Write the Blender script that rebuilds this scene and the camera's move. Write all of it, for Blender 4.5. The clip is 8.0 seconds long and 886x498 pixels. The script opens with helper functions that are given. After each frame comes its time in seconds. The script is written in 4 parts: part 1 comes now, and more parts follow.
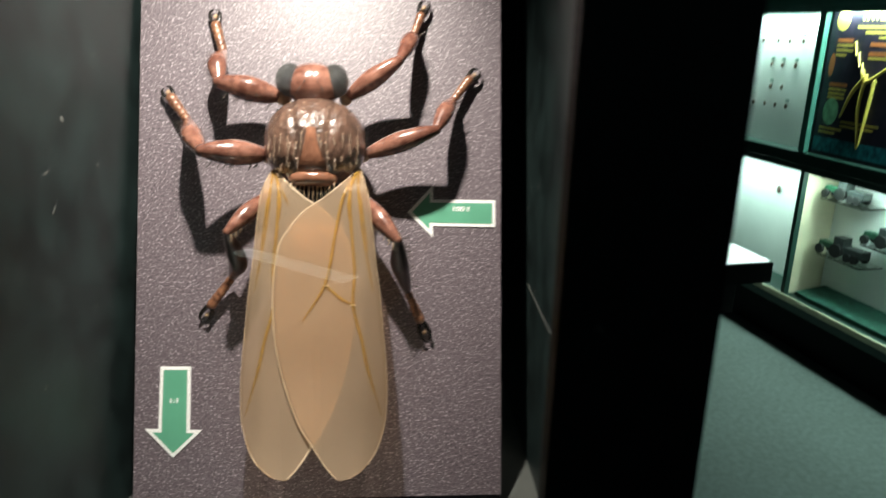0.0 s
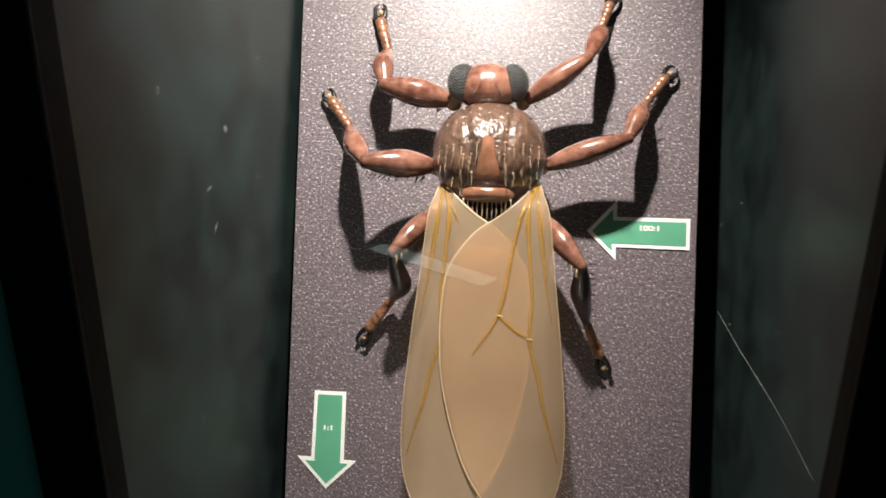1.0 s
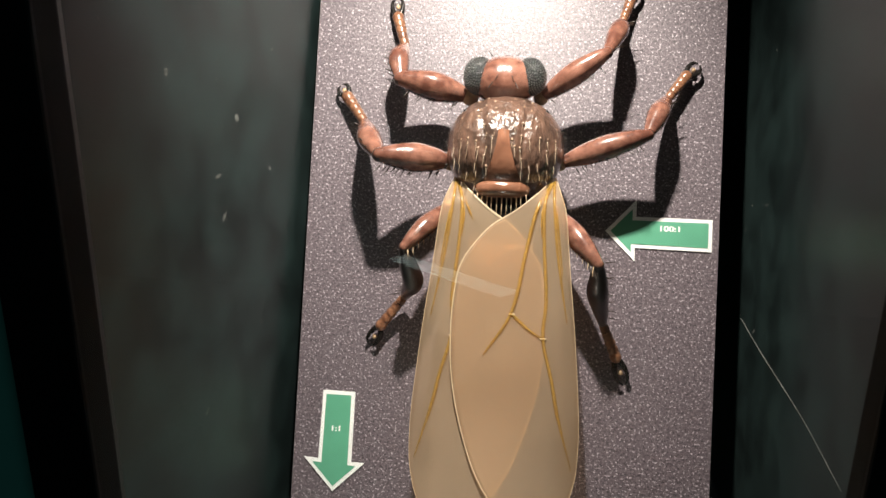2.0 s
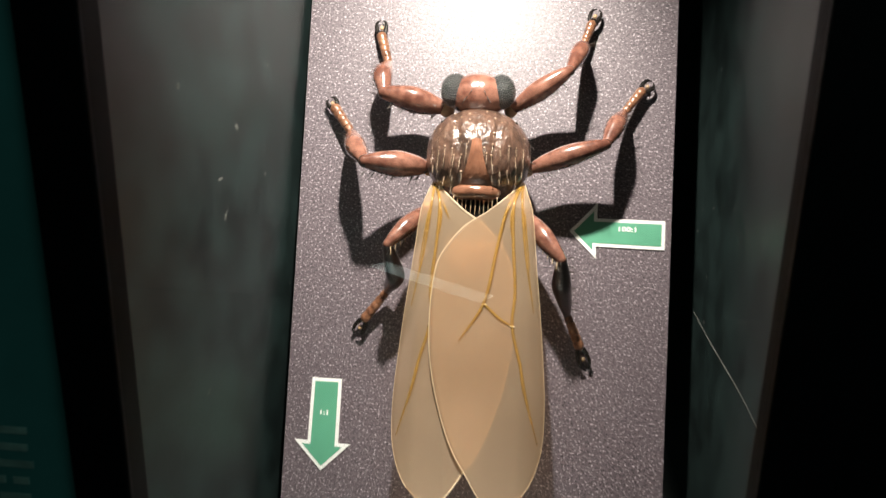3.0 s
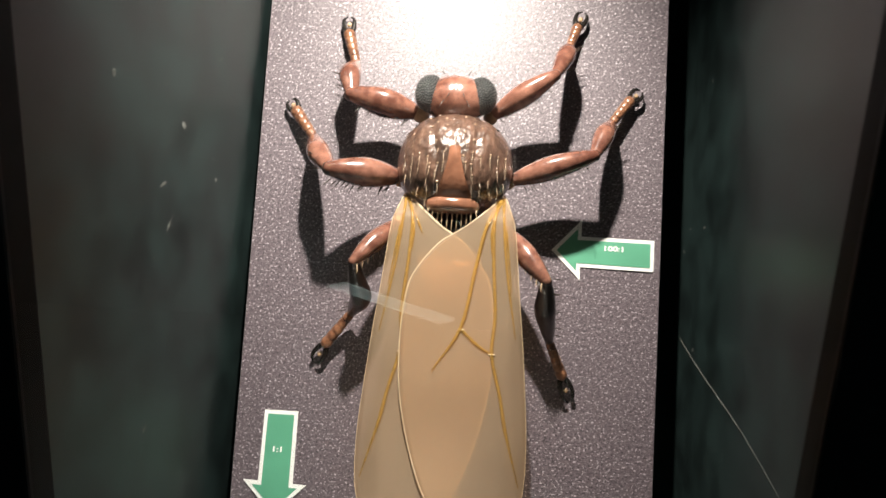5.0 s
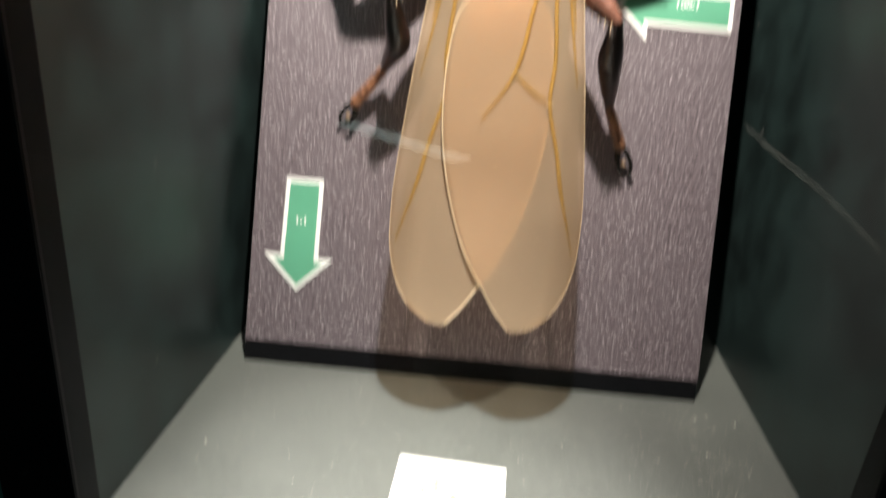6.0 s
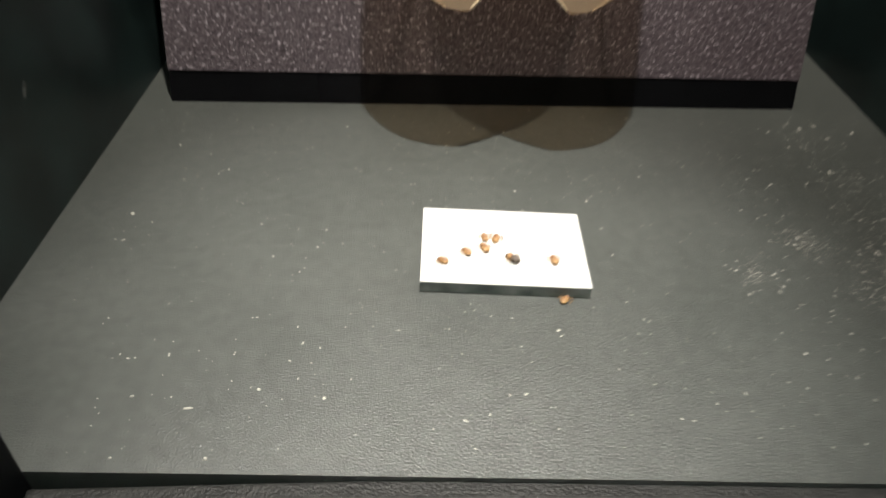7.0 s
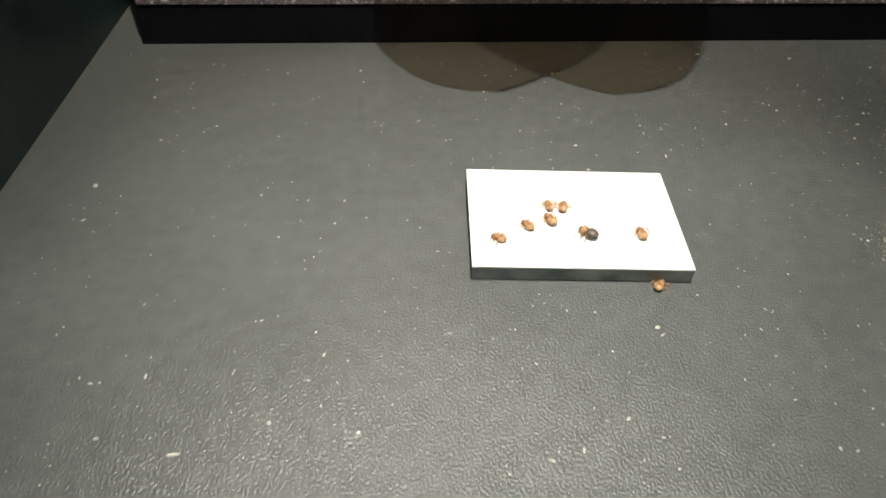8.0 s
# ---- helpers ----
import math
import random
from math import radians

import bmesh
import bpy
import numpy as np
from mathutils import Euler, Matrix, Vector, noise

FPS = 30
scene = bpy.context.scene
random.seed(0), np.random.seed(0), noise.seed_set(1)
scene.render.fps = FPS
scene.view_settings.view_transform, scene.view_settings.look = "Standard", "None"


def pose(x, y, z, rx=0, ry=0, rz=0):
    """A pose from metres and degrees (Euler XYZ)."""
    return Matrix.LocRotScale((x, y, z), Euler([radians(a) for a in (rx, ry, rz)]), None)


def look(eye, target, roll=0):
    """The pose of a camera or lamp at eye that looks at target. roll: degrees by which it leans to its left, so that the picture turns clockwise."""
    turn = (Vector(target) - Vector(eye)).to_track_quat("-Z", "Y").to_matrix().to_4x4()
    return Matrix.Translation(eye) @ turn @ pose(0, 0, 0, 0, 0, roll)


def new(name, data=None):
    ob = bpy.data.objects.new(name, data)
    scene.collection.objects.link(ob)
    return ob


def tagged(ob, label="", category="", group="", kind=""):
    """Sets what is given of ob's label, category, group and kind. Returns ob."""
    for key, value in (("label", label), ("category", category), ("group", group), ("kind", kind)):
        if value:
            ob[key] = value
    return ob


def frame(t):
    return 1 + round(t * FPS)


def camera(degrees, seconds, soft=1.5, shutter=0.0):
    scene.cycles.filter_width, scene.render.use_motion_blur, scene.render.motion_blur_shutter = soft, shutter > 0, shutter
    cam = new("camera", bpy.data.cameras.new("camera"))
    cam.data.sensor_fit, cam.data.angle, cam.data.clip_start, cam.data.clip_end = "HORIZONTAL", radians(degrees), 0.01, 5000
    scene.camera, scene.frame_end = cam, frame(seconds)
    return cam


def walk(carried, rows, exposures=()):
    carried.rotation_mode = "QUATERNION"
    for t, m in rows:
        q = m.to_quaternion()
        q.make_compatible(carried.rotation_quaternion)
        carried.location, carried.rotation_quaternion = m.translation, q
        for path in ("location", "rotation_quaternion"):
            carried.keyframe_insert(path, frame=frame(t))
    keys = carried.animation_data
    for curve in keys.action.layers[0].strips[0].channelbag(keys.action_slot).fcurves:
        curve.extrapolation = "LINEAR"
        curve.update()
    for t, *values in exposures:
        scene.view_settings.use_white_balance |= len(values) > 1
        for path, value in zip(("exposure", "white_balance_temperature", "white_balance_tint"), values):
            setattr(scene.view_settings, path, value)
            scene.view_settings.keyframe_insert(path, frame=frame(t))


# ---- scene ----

# ---------------------------------------------------------------- camera
cam = camera(62.8, 8.0, soft=1.5, shutter=0.5)
ROWS = [
    (0.0, 0.0807, -0.7702, 1.5811, 73.03, -1.55, -4.13),
    (0.5, 0.0191, -0.6877, 1.6076, 68.40, -2.16, -2.51),
    (1.0, 0.0168, -0.6638, 1.5873, 71.91, -0.25, 5.25),
    (1.2, -0.0050, -0.6528, 1.6052, 71.78, -0.36, 5.65),
    (2.3, 0.0334, -0.6523, 1.5499, 73.74, -0.72, 7.61),
    (2.5, 0.0282, -0.6552, 1.5512, 72.87, -0.96, 6.40),
    (3.0, 0.0373, -0.7307, 1.5662, 74.39, -1.12, 5.81),
    (3.5, 0.0337, -0.7874, 1.5560, 72.45, -1.67, 3.35),
    (4.0, 0.0339, -0.7461, 1.5161, 72.39, -2.74, 1.92),
    (4.5, 0.0315, -0.6918, 1.5292, 73.89, -2.94, 1.64),
    (4.7, 0.0277, -0.6763, 1.5471, 76.25, -2.24, 2.43),
    (5.8, -0.0301, -0.6218, 1.4473, 71.07, -4.75, 2.40),
    (6.0, -0.0234, -0.6141, 1.4025, 66.73, -4.37, 3.03),
    (6.2, -0.0272, -0.5967, 1.3752, 61.20, -4.09, 2.80),
    (6.5, -0.0434, -0.5579, 1.3324, 56.59, -3.71, 1.96),
    (6.8, -0.0638, -0.4953, 1.2857, 51.53, -3.06, -1.14),
    (7.0, -0.0737, -0.4613, 1.2586, 49.53, -2.69, -3.25),
    (7.5, -0.0917, -0.4160, 1.2165, 46.94, -2.12, -3.97),
    (8.0, -0.0924, -0.3896, 1.2062, 46.30, -2.02, -4.55),
]
EXPOSURES = [(0.0, 0.0), (1.0, 0.02), (2.5, 0.12), (3.5, 0.22), (4.7, 0.18), (5.8, 0.20), (6.0, 0.45), (6.2, 0.70), (6.5, 1.02), (6.8, -0.24), (7.0, -0.65), (7.5, -0.78), (8.0, -0.72)]
walk(cam, [(t, pose(x, y, z, a, b, c)) for t, x, y, z, a, b, c in ROWS], EXPOSURES)

# ---------------------------------------------------------------- world and lights
world = bpy.data.worlds.new("world")
scene.world = world
world.use_nodes = True
world.node_tree.nodes["Background"].inputs[0].default_value = (0.30, 0.45, 0.42, 1)
world.node_tree.nodes["Background"].inputs[1].default_value = 0.02


def lamp(name, kind, m, power, colour, **more):
    data = bpy.data.lights.new(name, kind)
    data.energy, data.color = power, colour
    if kind == "SPOT":
        data.spot_size, data.spot_blend, data.shadow_soft_size = more["size"], more["blend"], more["radius"]
    if kind == "AREA":
        data.shape, data.size, data.size_y = "RECTANGLE", more["size"], more["size_y"]
    ob = new(name, data)
    ob.matrix_world = m
    return ob


LAMP = (-0.03, -0.18, 2.02)
# one reflector lamp in the case's ceiling: its wide spill on the board
lamp("case_light", "SPOT", look(LAMP, (-0.045, 0.105, 1.43)), 73.0, (1.0, 0.92, 0.82), size=radians(80), blend=1.0, radius=0.014)
# added narrow spot at the same place, brightening the card and floor round it
lamp("card_boost_spot", "SPOT", look(LAMP, (-0.040, -0.240, 1.0)), 96.0, (1.0, 0.95, 0.88), size=radians(31), blend=1.0, radius=0.014)
lamp("hall_light", "AREA", pose(1.0, -1.6, 2.96), 6.0, (0.62, 1.0, 0.92), size=1.2, size_y=0.5)


# ---------------------------------------------------------------- materials
def material(name, colour, rough=0.5, metal=0.0, spec=0.5, coat=0.0, coat_rough=0.1, noise_scale=0.0, amount=0.25, second=None,
             detail_scale=0.0, bump=0.0, bump_scale=400.0, rough_var=0.0, low=0.35, high=0.68, fleck=None, fleck_scale=640.0, stretch=None, emission=None, power=0.0):
    """A procedural surface: two colours mixed by two scales of noise, with bump and uneven gloss."""
    m = bpy.data.materials.new(name)
    m.use_nodes = True
    nt = m.node_tree
    n, l = nt.nodes, nt.links
    b = n["Principled BSDF"]
    b.inputs["Roughness"].default_value = rough
    b.inputs["Metallic"].default_value = metal
    b.inputs["Specular IOR Level"].default_value = spec
    b.inputs["Coat Weight"].default_value = coat
    b.inputs["Coat Roughness"].default_value = coat_rough
    b.inputs["Base Color"].default_value = (*colour, 1)
    if emission:
        b.inputs["Emission Color"].default_value = (*emission, 1)
        b.inputs["Emission Strength"].default_value = power
    tc = n.new("ShaderNodeTexCoord")

    def tex(scale, detail=6.0):
        t = n.new("ShaderNodeTexNoise")
        t.inputs["Scale"].default_value, t.inputs["Detail"].default_value = scale, detail
        if stretch:
            mp = n.new("ShaderNodeMapping")
            mp.inputs["Scale"].default_value = stretch
            l.new(tc.outputs["Object"], mp.inputs["Vector"])
            l.new(mp.outputs["Vector"], t.inputs["Vector"])
        else:
            l.new(tc.outputs["Object"], t.inputs["Vector"])
        return t

    if noise_scale:
        big = tex(noise_scale)
        fac = big.outputs["Fac"]
        if detail_scale:
            fine = tex(detail_scale, 3.0)
            mixer = n.new("ShaderNodeMath")
            mixer.operation = "MULTIPLY_ADD"
            l.new(fine.outputs["Fac"], mixer.inputs[0])
            mixer.inputs[1].default_value = 0.7
            shift = n.new("ShaderNodeMath")
            shift.operation = "MULTIPLY_ADD"
            l.new(fac, shift.inputs[0])
            shift.inputs[1].default_value, shift.inputs[2].default_value = 0.6, -0.15
            l.new(shift.outputs[0], mixer.inputs[2])
            fac = mixer.outputs[0]
        ramp = n.new("ShaderNodeValToRGB")
        other = second or tuple(c * (1 - amount) for c in colour)
        ramp.color_ramp.elements[0].position, ramp.color_ramp.elements[1].position = low, high
        ramp.color_ramp.elements[0].color, ramp.color_ramp.elements[1].color = (*other, 1), (*colour, 1)
        l.new(fac, ramp.inputs["Fac"])
        l.new(ramp.outputs["Color"], b.inputs["Base Color"])
        if fleck:
            grain, spots, blend = tex(fleck_scale, 2.0), n.new("ShaderNodeValToRGB"), n.new("ShaderNodeMix")
            spots.color_ramp.elements[0].position, spots.color_ramp.elements[1].position = 0.60, 0.66
            l.new(grain.outputs["Fac"], spots.inputs["Fac"])
            blend.data_type = "RGBA"
            l.new(spots.outputs["Color"], blend.inputs["Factor"])
            l.new(ramp.outputs["Color"], blend.inputs["A"])
            blend.inputs["B"].default_value = (*fleck, 1)
            l.new(blend.outputs["Result"], b.inputs["Base Color"])
        if rough_var:
            r = n.new("ShaderNodeMapRange")
            r.inputs["To Min"].default_value, r.inputs["To Max"].default_value = rough - rough_var, rough + rough_var
            l.new(big.outputs["Fac"], r.inputs["Value"])
            l.new(r.outputs["Result"], b.inputs["Roughness"])
    if bump:
        bt = tex(bump_scale, 3.0)
        bn = n.new("ShaderNodeBump")
        bn.inputs["Strength"].default_value, bn.inputs["Distance"].default_value = bump, 0.002
        l.new(bt.outputs["Fac"], bn.inputs["Height"])
        l.new(bn.outputs["Normal"], b.inputs["Normal"])
    return m


BLACK = material("black_paint", (0.0035, 0.0035, 0.0045), 0.6, spec=0.10, noise_scale=40, second=(0.0022, 0.0022, 0.003), bump=0.1, bump_scale=900)
FRAME = material("frame_black_vinyl", (0.030, 0.030, 0.028), 0.5, noise_scale=60, second=(0.014, 0.014, 0.013), bump=0.5, bump_scale=700)
WALL_L = material("case_side_black_laminate", (0.0175, 0.0320, 0.0310), 0.42, noise_scale=5, second=(0.0075, 0.0130, 0.0128), rough_var=0.12, detail_scale=20, low=0.36, high=0.66, bump=0.05, bump_scale=120)
RETURN = material("case_return_vinyl", (0.010, 0.010, 0.0095), 0.5, noise_scale=60, second=(0.006, 0.006, 0.0056), bump=0.4, bump_scale=700)
SHELF = material("case_floor_black_laminate", (0.112, 0.120, 0.111), 0.32, spec=0.7, noise_scale=9, second=(0.080, 0.087, 0.080), detail_scale=150, rough_var=0.07, bump=0.30, bump_scale=1000)
PRINT = material("grey_flocked_paper", (0.172, 0.140, 0.155), 0.45, spec=0.54, noise_scale=290, second=(0.044, 0.034, 0.040), detail_scale=600, fleck=(0.42, 0.37, 0.40), fleck_scale=400, low=0.36, high=0.66, bump=0.28, bump_scale=420)
WHITE = material("white_card", (0.82, 0.82, 0.80), 0.6, noise_scale=30, amount=0.05)
GREEN = material("green_print", (0.092, 0.32, 0.20), 0.5, noise_scale=25, amount=0.12)
SIGNWHITE = material("white_print", (0.80, 0.80, 0.78), 0.55, noise_scale=30, amount=0.06)
SIDE = material("card_edge", (0.34, 0.36, 0.34), 0.25, noise_scale=60, second=(0.12, 0.14, 0.13))
CHITIN = material("red_brown_lacquer", (0.270, 0.126, 0.088), 0.26, coat=0.9, coat_rough=0.14, noise_scale=24, second=(0.105, 0.041, 0.028), detail_scale=110, bump=0.25, bump_scale=150)
CHITIN_DARK = material("dark_brown_lacquer", (0.035, 0.017, 0.012), 0.3, coat=0.4, noise_scale=60, amount=0.4, bump=0.15, bump_scale=400)
THORAX = material("red_brown_ridged_lacquer", (0.150, 0.083, 0.057), 0.28, coat=1.0, coat_rough=0.13, noise_scale=50, second=(0.060, 0.037, 0.028), detail_scale=170, bump=0.8, bump_scale=330, stretch=(1.0, 0.5, 0.8))
RIDGE = material("orange_brown_lacquer", (0.285, 0.128, 0.076), 0.22, coat=0.9, coat_rough=0.08, noise_scale=50, amount=0.45, bump=0.25, bump_scale=200)
PALE = material("pale_joint", (0.50, 0.33, 0.19), 0.4, noise_scale=120, amount=0.35, bump=0.3, bump_scale=500)
CLAW = material("black_claw", (0.010, 0.008, 0.007), 0.25, coat=0.4)
BRISTLE = material("dark_bristle", (0.020, 0.012, 0.008), 0.3)
GOLD = material("pale_bristle", (0.42, 0.31, 0.20), 0.25)
SOCKET = material("polished_knob", (0.34, 0.23, 0.16), 0.22, spec=1.0)
HAIR = material("brown_bristle", (0.36, 0.27, 0.19), 0.20, coat=1.0, coat_rough=0.08)
RIM = material("pale_wing_rim", (0.58, 0.46, 0.31), 0.35, noise_scale=60, amount=0.2)
VEIN = material("amber_vein", (0.50, 0.30, 0.07), 0.25, coat=0.3, noise_scale=80, amount=0.25)
n, l = VEIN.node_tree.nodes, VEIN.node_tree.links
t, r, clear, mix = (n.new(k) for k in ("ShaderNodeTexNoise", "ShaderNodeMapRange", "ShaderNodeBsdfTransparent", "ShaderNodeMixShader"))
t.inputs["Scale"].default_value = 60
clear.inputs["Color"].default_value = (0.95, 0.85, 0.62, 1)
r.inputs["From Min"].default_value, r.inputs["From Max"].default_value, r.inputs["To Min"].default_value, r.inputs["To Max"].default_value = 0.35, 0.65, 0.25, 0.92
l.new(t.outputs["Fac"], r.inputs["Value"])
l.new(r.outputs["Result"], mix.inputs[0])
l.new(n["Principled BSDF"].outputs[0], mix.inputs[1])
l.new(clear.outputs[0], mix.inputs[2])
l.new(mix.outputs[0], n["Material Output"].inputs["Surface"])
EYE = material("grey_eye", (0.010, 0.011, 0.011), 0.18, spec=1.0, noise_scale=90, amount=0.5, bump=1.0, bump_scale=420)
FACET = material("eye_bead", (0.085, 0.088, 0.086), 0.16, spec=1.0, coat=1.0, coat_rough=0.08)
TARSUS = material("orange_brown_foot", (0.26, 0.122, 0.064), 0.3, coat=0.5, noise_scale=90, second=(0.09, 0.036, 0.02), detail_scale=200)
HUSK = material("dry_husk", (0.72, 0.46, 0.21), 0.4, noise_scale=500, second=(0.26, 0.12, 0.05))
HUSK_DARK = material("dry_dark_husk", (0.16, 0.12, 0.09), 0.45, noise_scale=500, amount=0.6)
WALLDUST = material("grey_wall_dust", (0.16, 0.17, 0.155), 0.8, noise_scale=200, amount=0.7)
DUST = material("pale_dust", (0.72, 0.70, 0.62), 0.8, noise_scale=200, amount=0.5)


def wing_material():
    """Milky translucent film: part clear, part scattering."""
    m = bpy.data.materials.new("milky_wing_film")
    m.use_nodes = True
    n, l = m.node_tree.nodes, m.node_tree.links
    b, out = n["Principled BSDF"], n["Material Output"]
    tc = n.new("ShaderNodeTexCoord")
    t = n.new("ShaderNodeTexNoise")
    t.inputs["Scale"].default_value, t.inputs["Detail"].default_value = 18, 5
    l.new(tc.outputs["Object"], t.inputs["Vector"])
    ramp = n.new("ShaderNodeValToRGB")
    ramp.color_ramp.elements[0].color, ramp.color_ramp.elements[1].color = (0.78, 0.63, 0.46, 1), (0.89, 0.73, 0.55, 1)
    l.new(t.outputs["Fac"], ramp.inputs["Fac"])
    l.new(ramp.outputs["Color"], b.inputs["Base Color"])
    b.inputs["Roughness"].default_value = 0.34
    b.inputs["Specular IOR Level"].default_value = 0.4
    tl = n.new("ShaderNodeBsdfTranslucent")
    l.new(ramp.outputs["Color"], tl.inputs["Color"])
    tr = n.new("ShaderNodeBsdfTransparent")
    tr.inputs["Color"].default_value = (0.91, 0.81, 0.69, 1)
    m1, m2 = n.new("ShaderNodeMixShader"), n.new("ShaderNodeMixShader")
    m1.inputs[0].default_value, m2.inputs[0].default_value = 0.54, 0.71
    l.new(b.outputs[0], m1.inputs[1])
    l.new(tl.outputs[0], m1.inputs[2])
    l.new(m1.outputs[0], m2.inputs[1])
    l.new(tr.outputs[0], m2.inputs[2])
    l.new(m2.outputs[0], out.inputs["Surface"])
    bt, bn = n.new("ShaderNodeTexNoise"), n.new("ShaderNodeBump")
    bt.inputs["Scale"].default_value = 45
    l.new(tc.outputs["Object"], bt.inputs["Vector"])
    bn.inputs["Strength"].default_value, bn.inputs["Distance"].default_value = 0.10, 0.004
    l.new(bt.outputs["Fac"], bn.inputs["Height"])
    l.new(bn.outputs["Normal"], b.inputs["Normal"])
    return m


def pane_material(name, tint):
    """Clear window glass."""
    m = bpy.data.materials.new(name)
    m.use_nodes = True
    b = m.node_tree.nodes["Principled BSDF"]
    b.inputs["Base Color"].default_value = (*tint, 1)
    b.inputs["Transmission Weight"].default_value = 1.0
    b.inputs["Roughness"].default_value = 0.0
    b.inputs["IOR"].default_value = 1.45
    return m


WING = wing_material()
GLASS = pane_material("clear_glass", (0.985, 0.992, 0.988))


# ---------------------------------------------------------------- mesh helpers
def mesh_from(bm, name, mat, smooth=True):
    me = bpy.data.meshes.new(name)
    bmesh.ops.recalc_face_normals(bm, faces=bm.faces[:])
    bm.to_mesh(me)
    bm.free()
    for f in me.polygons:
        f.use_smooth = smooth
    me.materials.append(mat)
    return me


def part(name, bm, mat, parent, label="", smooth=True):
    ob = new(name, mesh_from(bm, name, mat, smooth))
    ob.parent = parent
    if label:
        tagged(ob, label)
    return ob


def thing(name, bm, mat, label, category, m=None, group="", kind="", smooth=False):
    ob = new(name, mesh_from(bm, name, mat, smooth))
    ob.matrix_world = m or Matrix()
    return tagged(ob, label, category, group, kind)


def root(name, label, category, m=None, group="", kind=""):
    ob = new(name)
    ob.empty_display_size = 0.05
    ob.matrix_world = m or Matrix()
    return tagged(ob, label, category, group, kind)


def box(x0, x1, y0, y1, z0, z1, bevel=0.0, bm=None):
    bm = bm or bmesh.new()
    r = bmesh.ops.create_cube(bm, size=1.0, matrix=Matrix.Translation(((x0 + x1) / 2, (y0 + y1) / 2, (z0 + z1) / 2)) @ Matrix.Diagonal((x1 - x0, y1 - y0, z1 - z0, 1)))
    if bevel:
        vs = set(r["verts"])
        bmesh.ops.bevel(bm, geom=[e for e in bm.edges if e.verts[0] in vs], offset=bevel, segments=2, affect="EDGES", profile=0.7)
    return bm


def prism(outline, z0, z1, bm=None, bevel=0.0):
    """A flat outline, extruded from z0 to z1."""
    bm = bm or bmesh.new()
    low = [bm.verts.new((x, y, z0)) for x, y in outline]
    high = [bm.verts.new((x, y, z1)) for x, y in outline]
    k = len(outline)
    bm.faces.new(low[::-1])
    bm.faces.new(high)
    for i in range(k):
        bm.faces.new((low[i], low[(i + 1) % k], high[(i + 1) % k], high[i]))
    if bevel:
        bmesh.ops.bevel(bm, geom=bm.edges[:], offset=bevel, segments=2, affect="EDGES")
    return bm


def spline(points, steps):
    """Catmull-Rom through points of any dimension."""
    pts = [np.array(q, float) for q in points]
    pts = [2 * pts[0] - pts[1]] + pts + [2 * pts[-1] - pts[-2]]
    out = []
    for i in range(1, len(pts) - 2):
        a, b, c, d = pts[i - 1:i + 3]
        for s in range(steps):
            t = s / steps
            out.append(0.5 * (2 * b + (c - a) * t + (2 * a - 5 * b + 4 * c - d) * t * t + (3 * b - a - 3 * c + d) * t ** 3))
    return out + [pts[-2]]


def tube(points, radii, sides=12, steps=6, bm=None, cap=True, tall=1.0):
    """A round limb through the points, with a radius at each, closed by rounded ends."""
    bm = bm or bmesh.new()
    line = spline([(*q, r) for q, r in zip(points, radii)], steps)
    if cap:
        first, second, last, before = line[0], line[1], line[-1], line[-2]
        d0 = (first - second)[:3] / (np.linalg.norm((first - second)[:3]) + 1e-9)
        d1 = (last - before)[:3] / (np.linalg.norm((last - before)[:3]) + 1e-9)
        pre = [np.array([*(first[:3] + d0 * first[3] * math.sin(a)), first[3] * math.cos(a)]) for a in (1.45, 1.0, 0.5)]
        post = [np.array([*(last[:3] + d1 * last[3] * math.sin(a)), last[3] * math.cos(a)]) for a in (0.5, 1.0, 1.45)]
        line = pre + line + post
    rings, up = [], Vector((0.13, 0.21, 1.0))
    for i, q in enumerate(line):
        a, b = line[max(i - 1, 0)], line[min(i + 1, len(line) - 1)]
        d = Vector((b - a)[:3]).normalized()
        s = d.cross(up)
        s = s.normalized() if s.length > 1e-4 else Vector((1, 0, 0))
        w = s.cross(d).normalized()
        rings.append([bm.verts.new(Vector(q[:3]) + (s * math.cos(2 * math.pi * k / sides) + w * tall * math.sin(2 * math.pi * k / sides)) * max(q[3], 1e-5)) for k in range(sides)])
    for r0, r1 in zip(rings, rings[1:]):
        for k in range(sides):
            bm.faces.new((r0[k], r0[(k + 1) % sides], r1[(k + 1) % sides], r1[k]))
    bm.faces.new(rings[0][::-1])
    bm.faces.new(rings[-1])
    return bm


def ellipsoid(c, r, u=24, v=16, bm=None, m=None):
    bm = bm or bmesh.new()
    bmesh.ops.create_uvsphere(bm, u_segments=u, v_segments=v, radius=1.0, matrix=Matrix.Translation(c) @ (m or Matrix()) @ Matrix.Diagonal((*r, 1)))
    return bm


def bars(rows, height, bm=None):
    """Flat bars that stand for unreadable lines of print: (x0, x1, y) each."""
    bm = bm or bmesh.new()
    for x0, x1, y in rows:
        box(x0, x1, y - height / 2, y + height / 2, 0, 0.0006, bm=bm)
    return bm


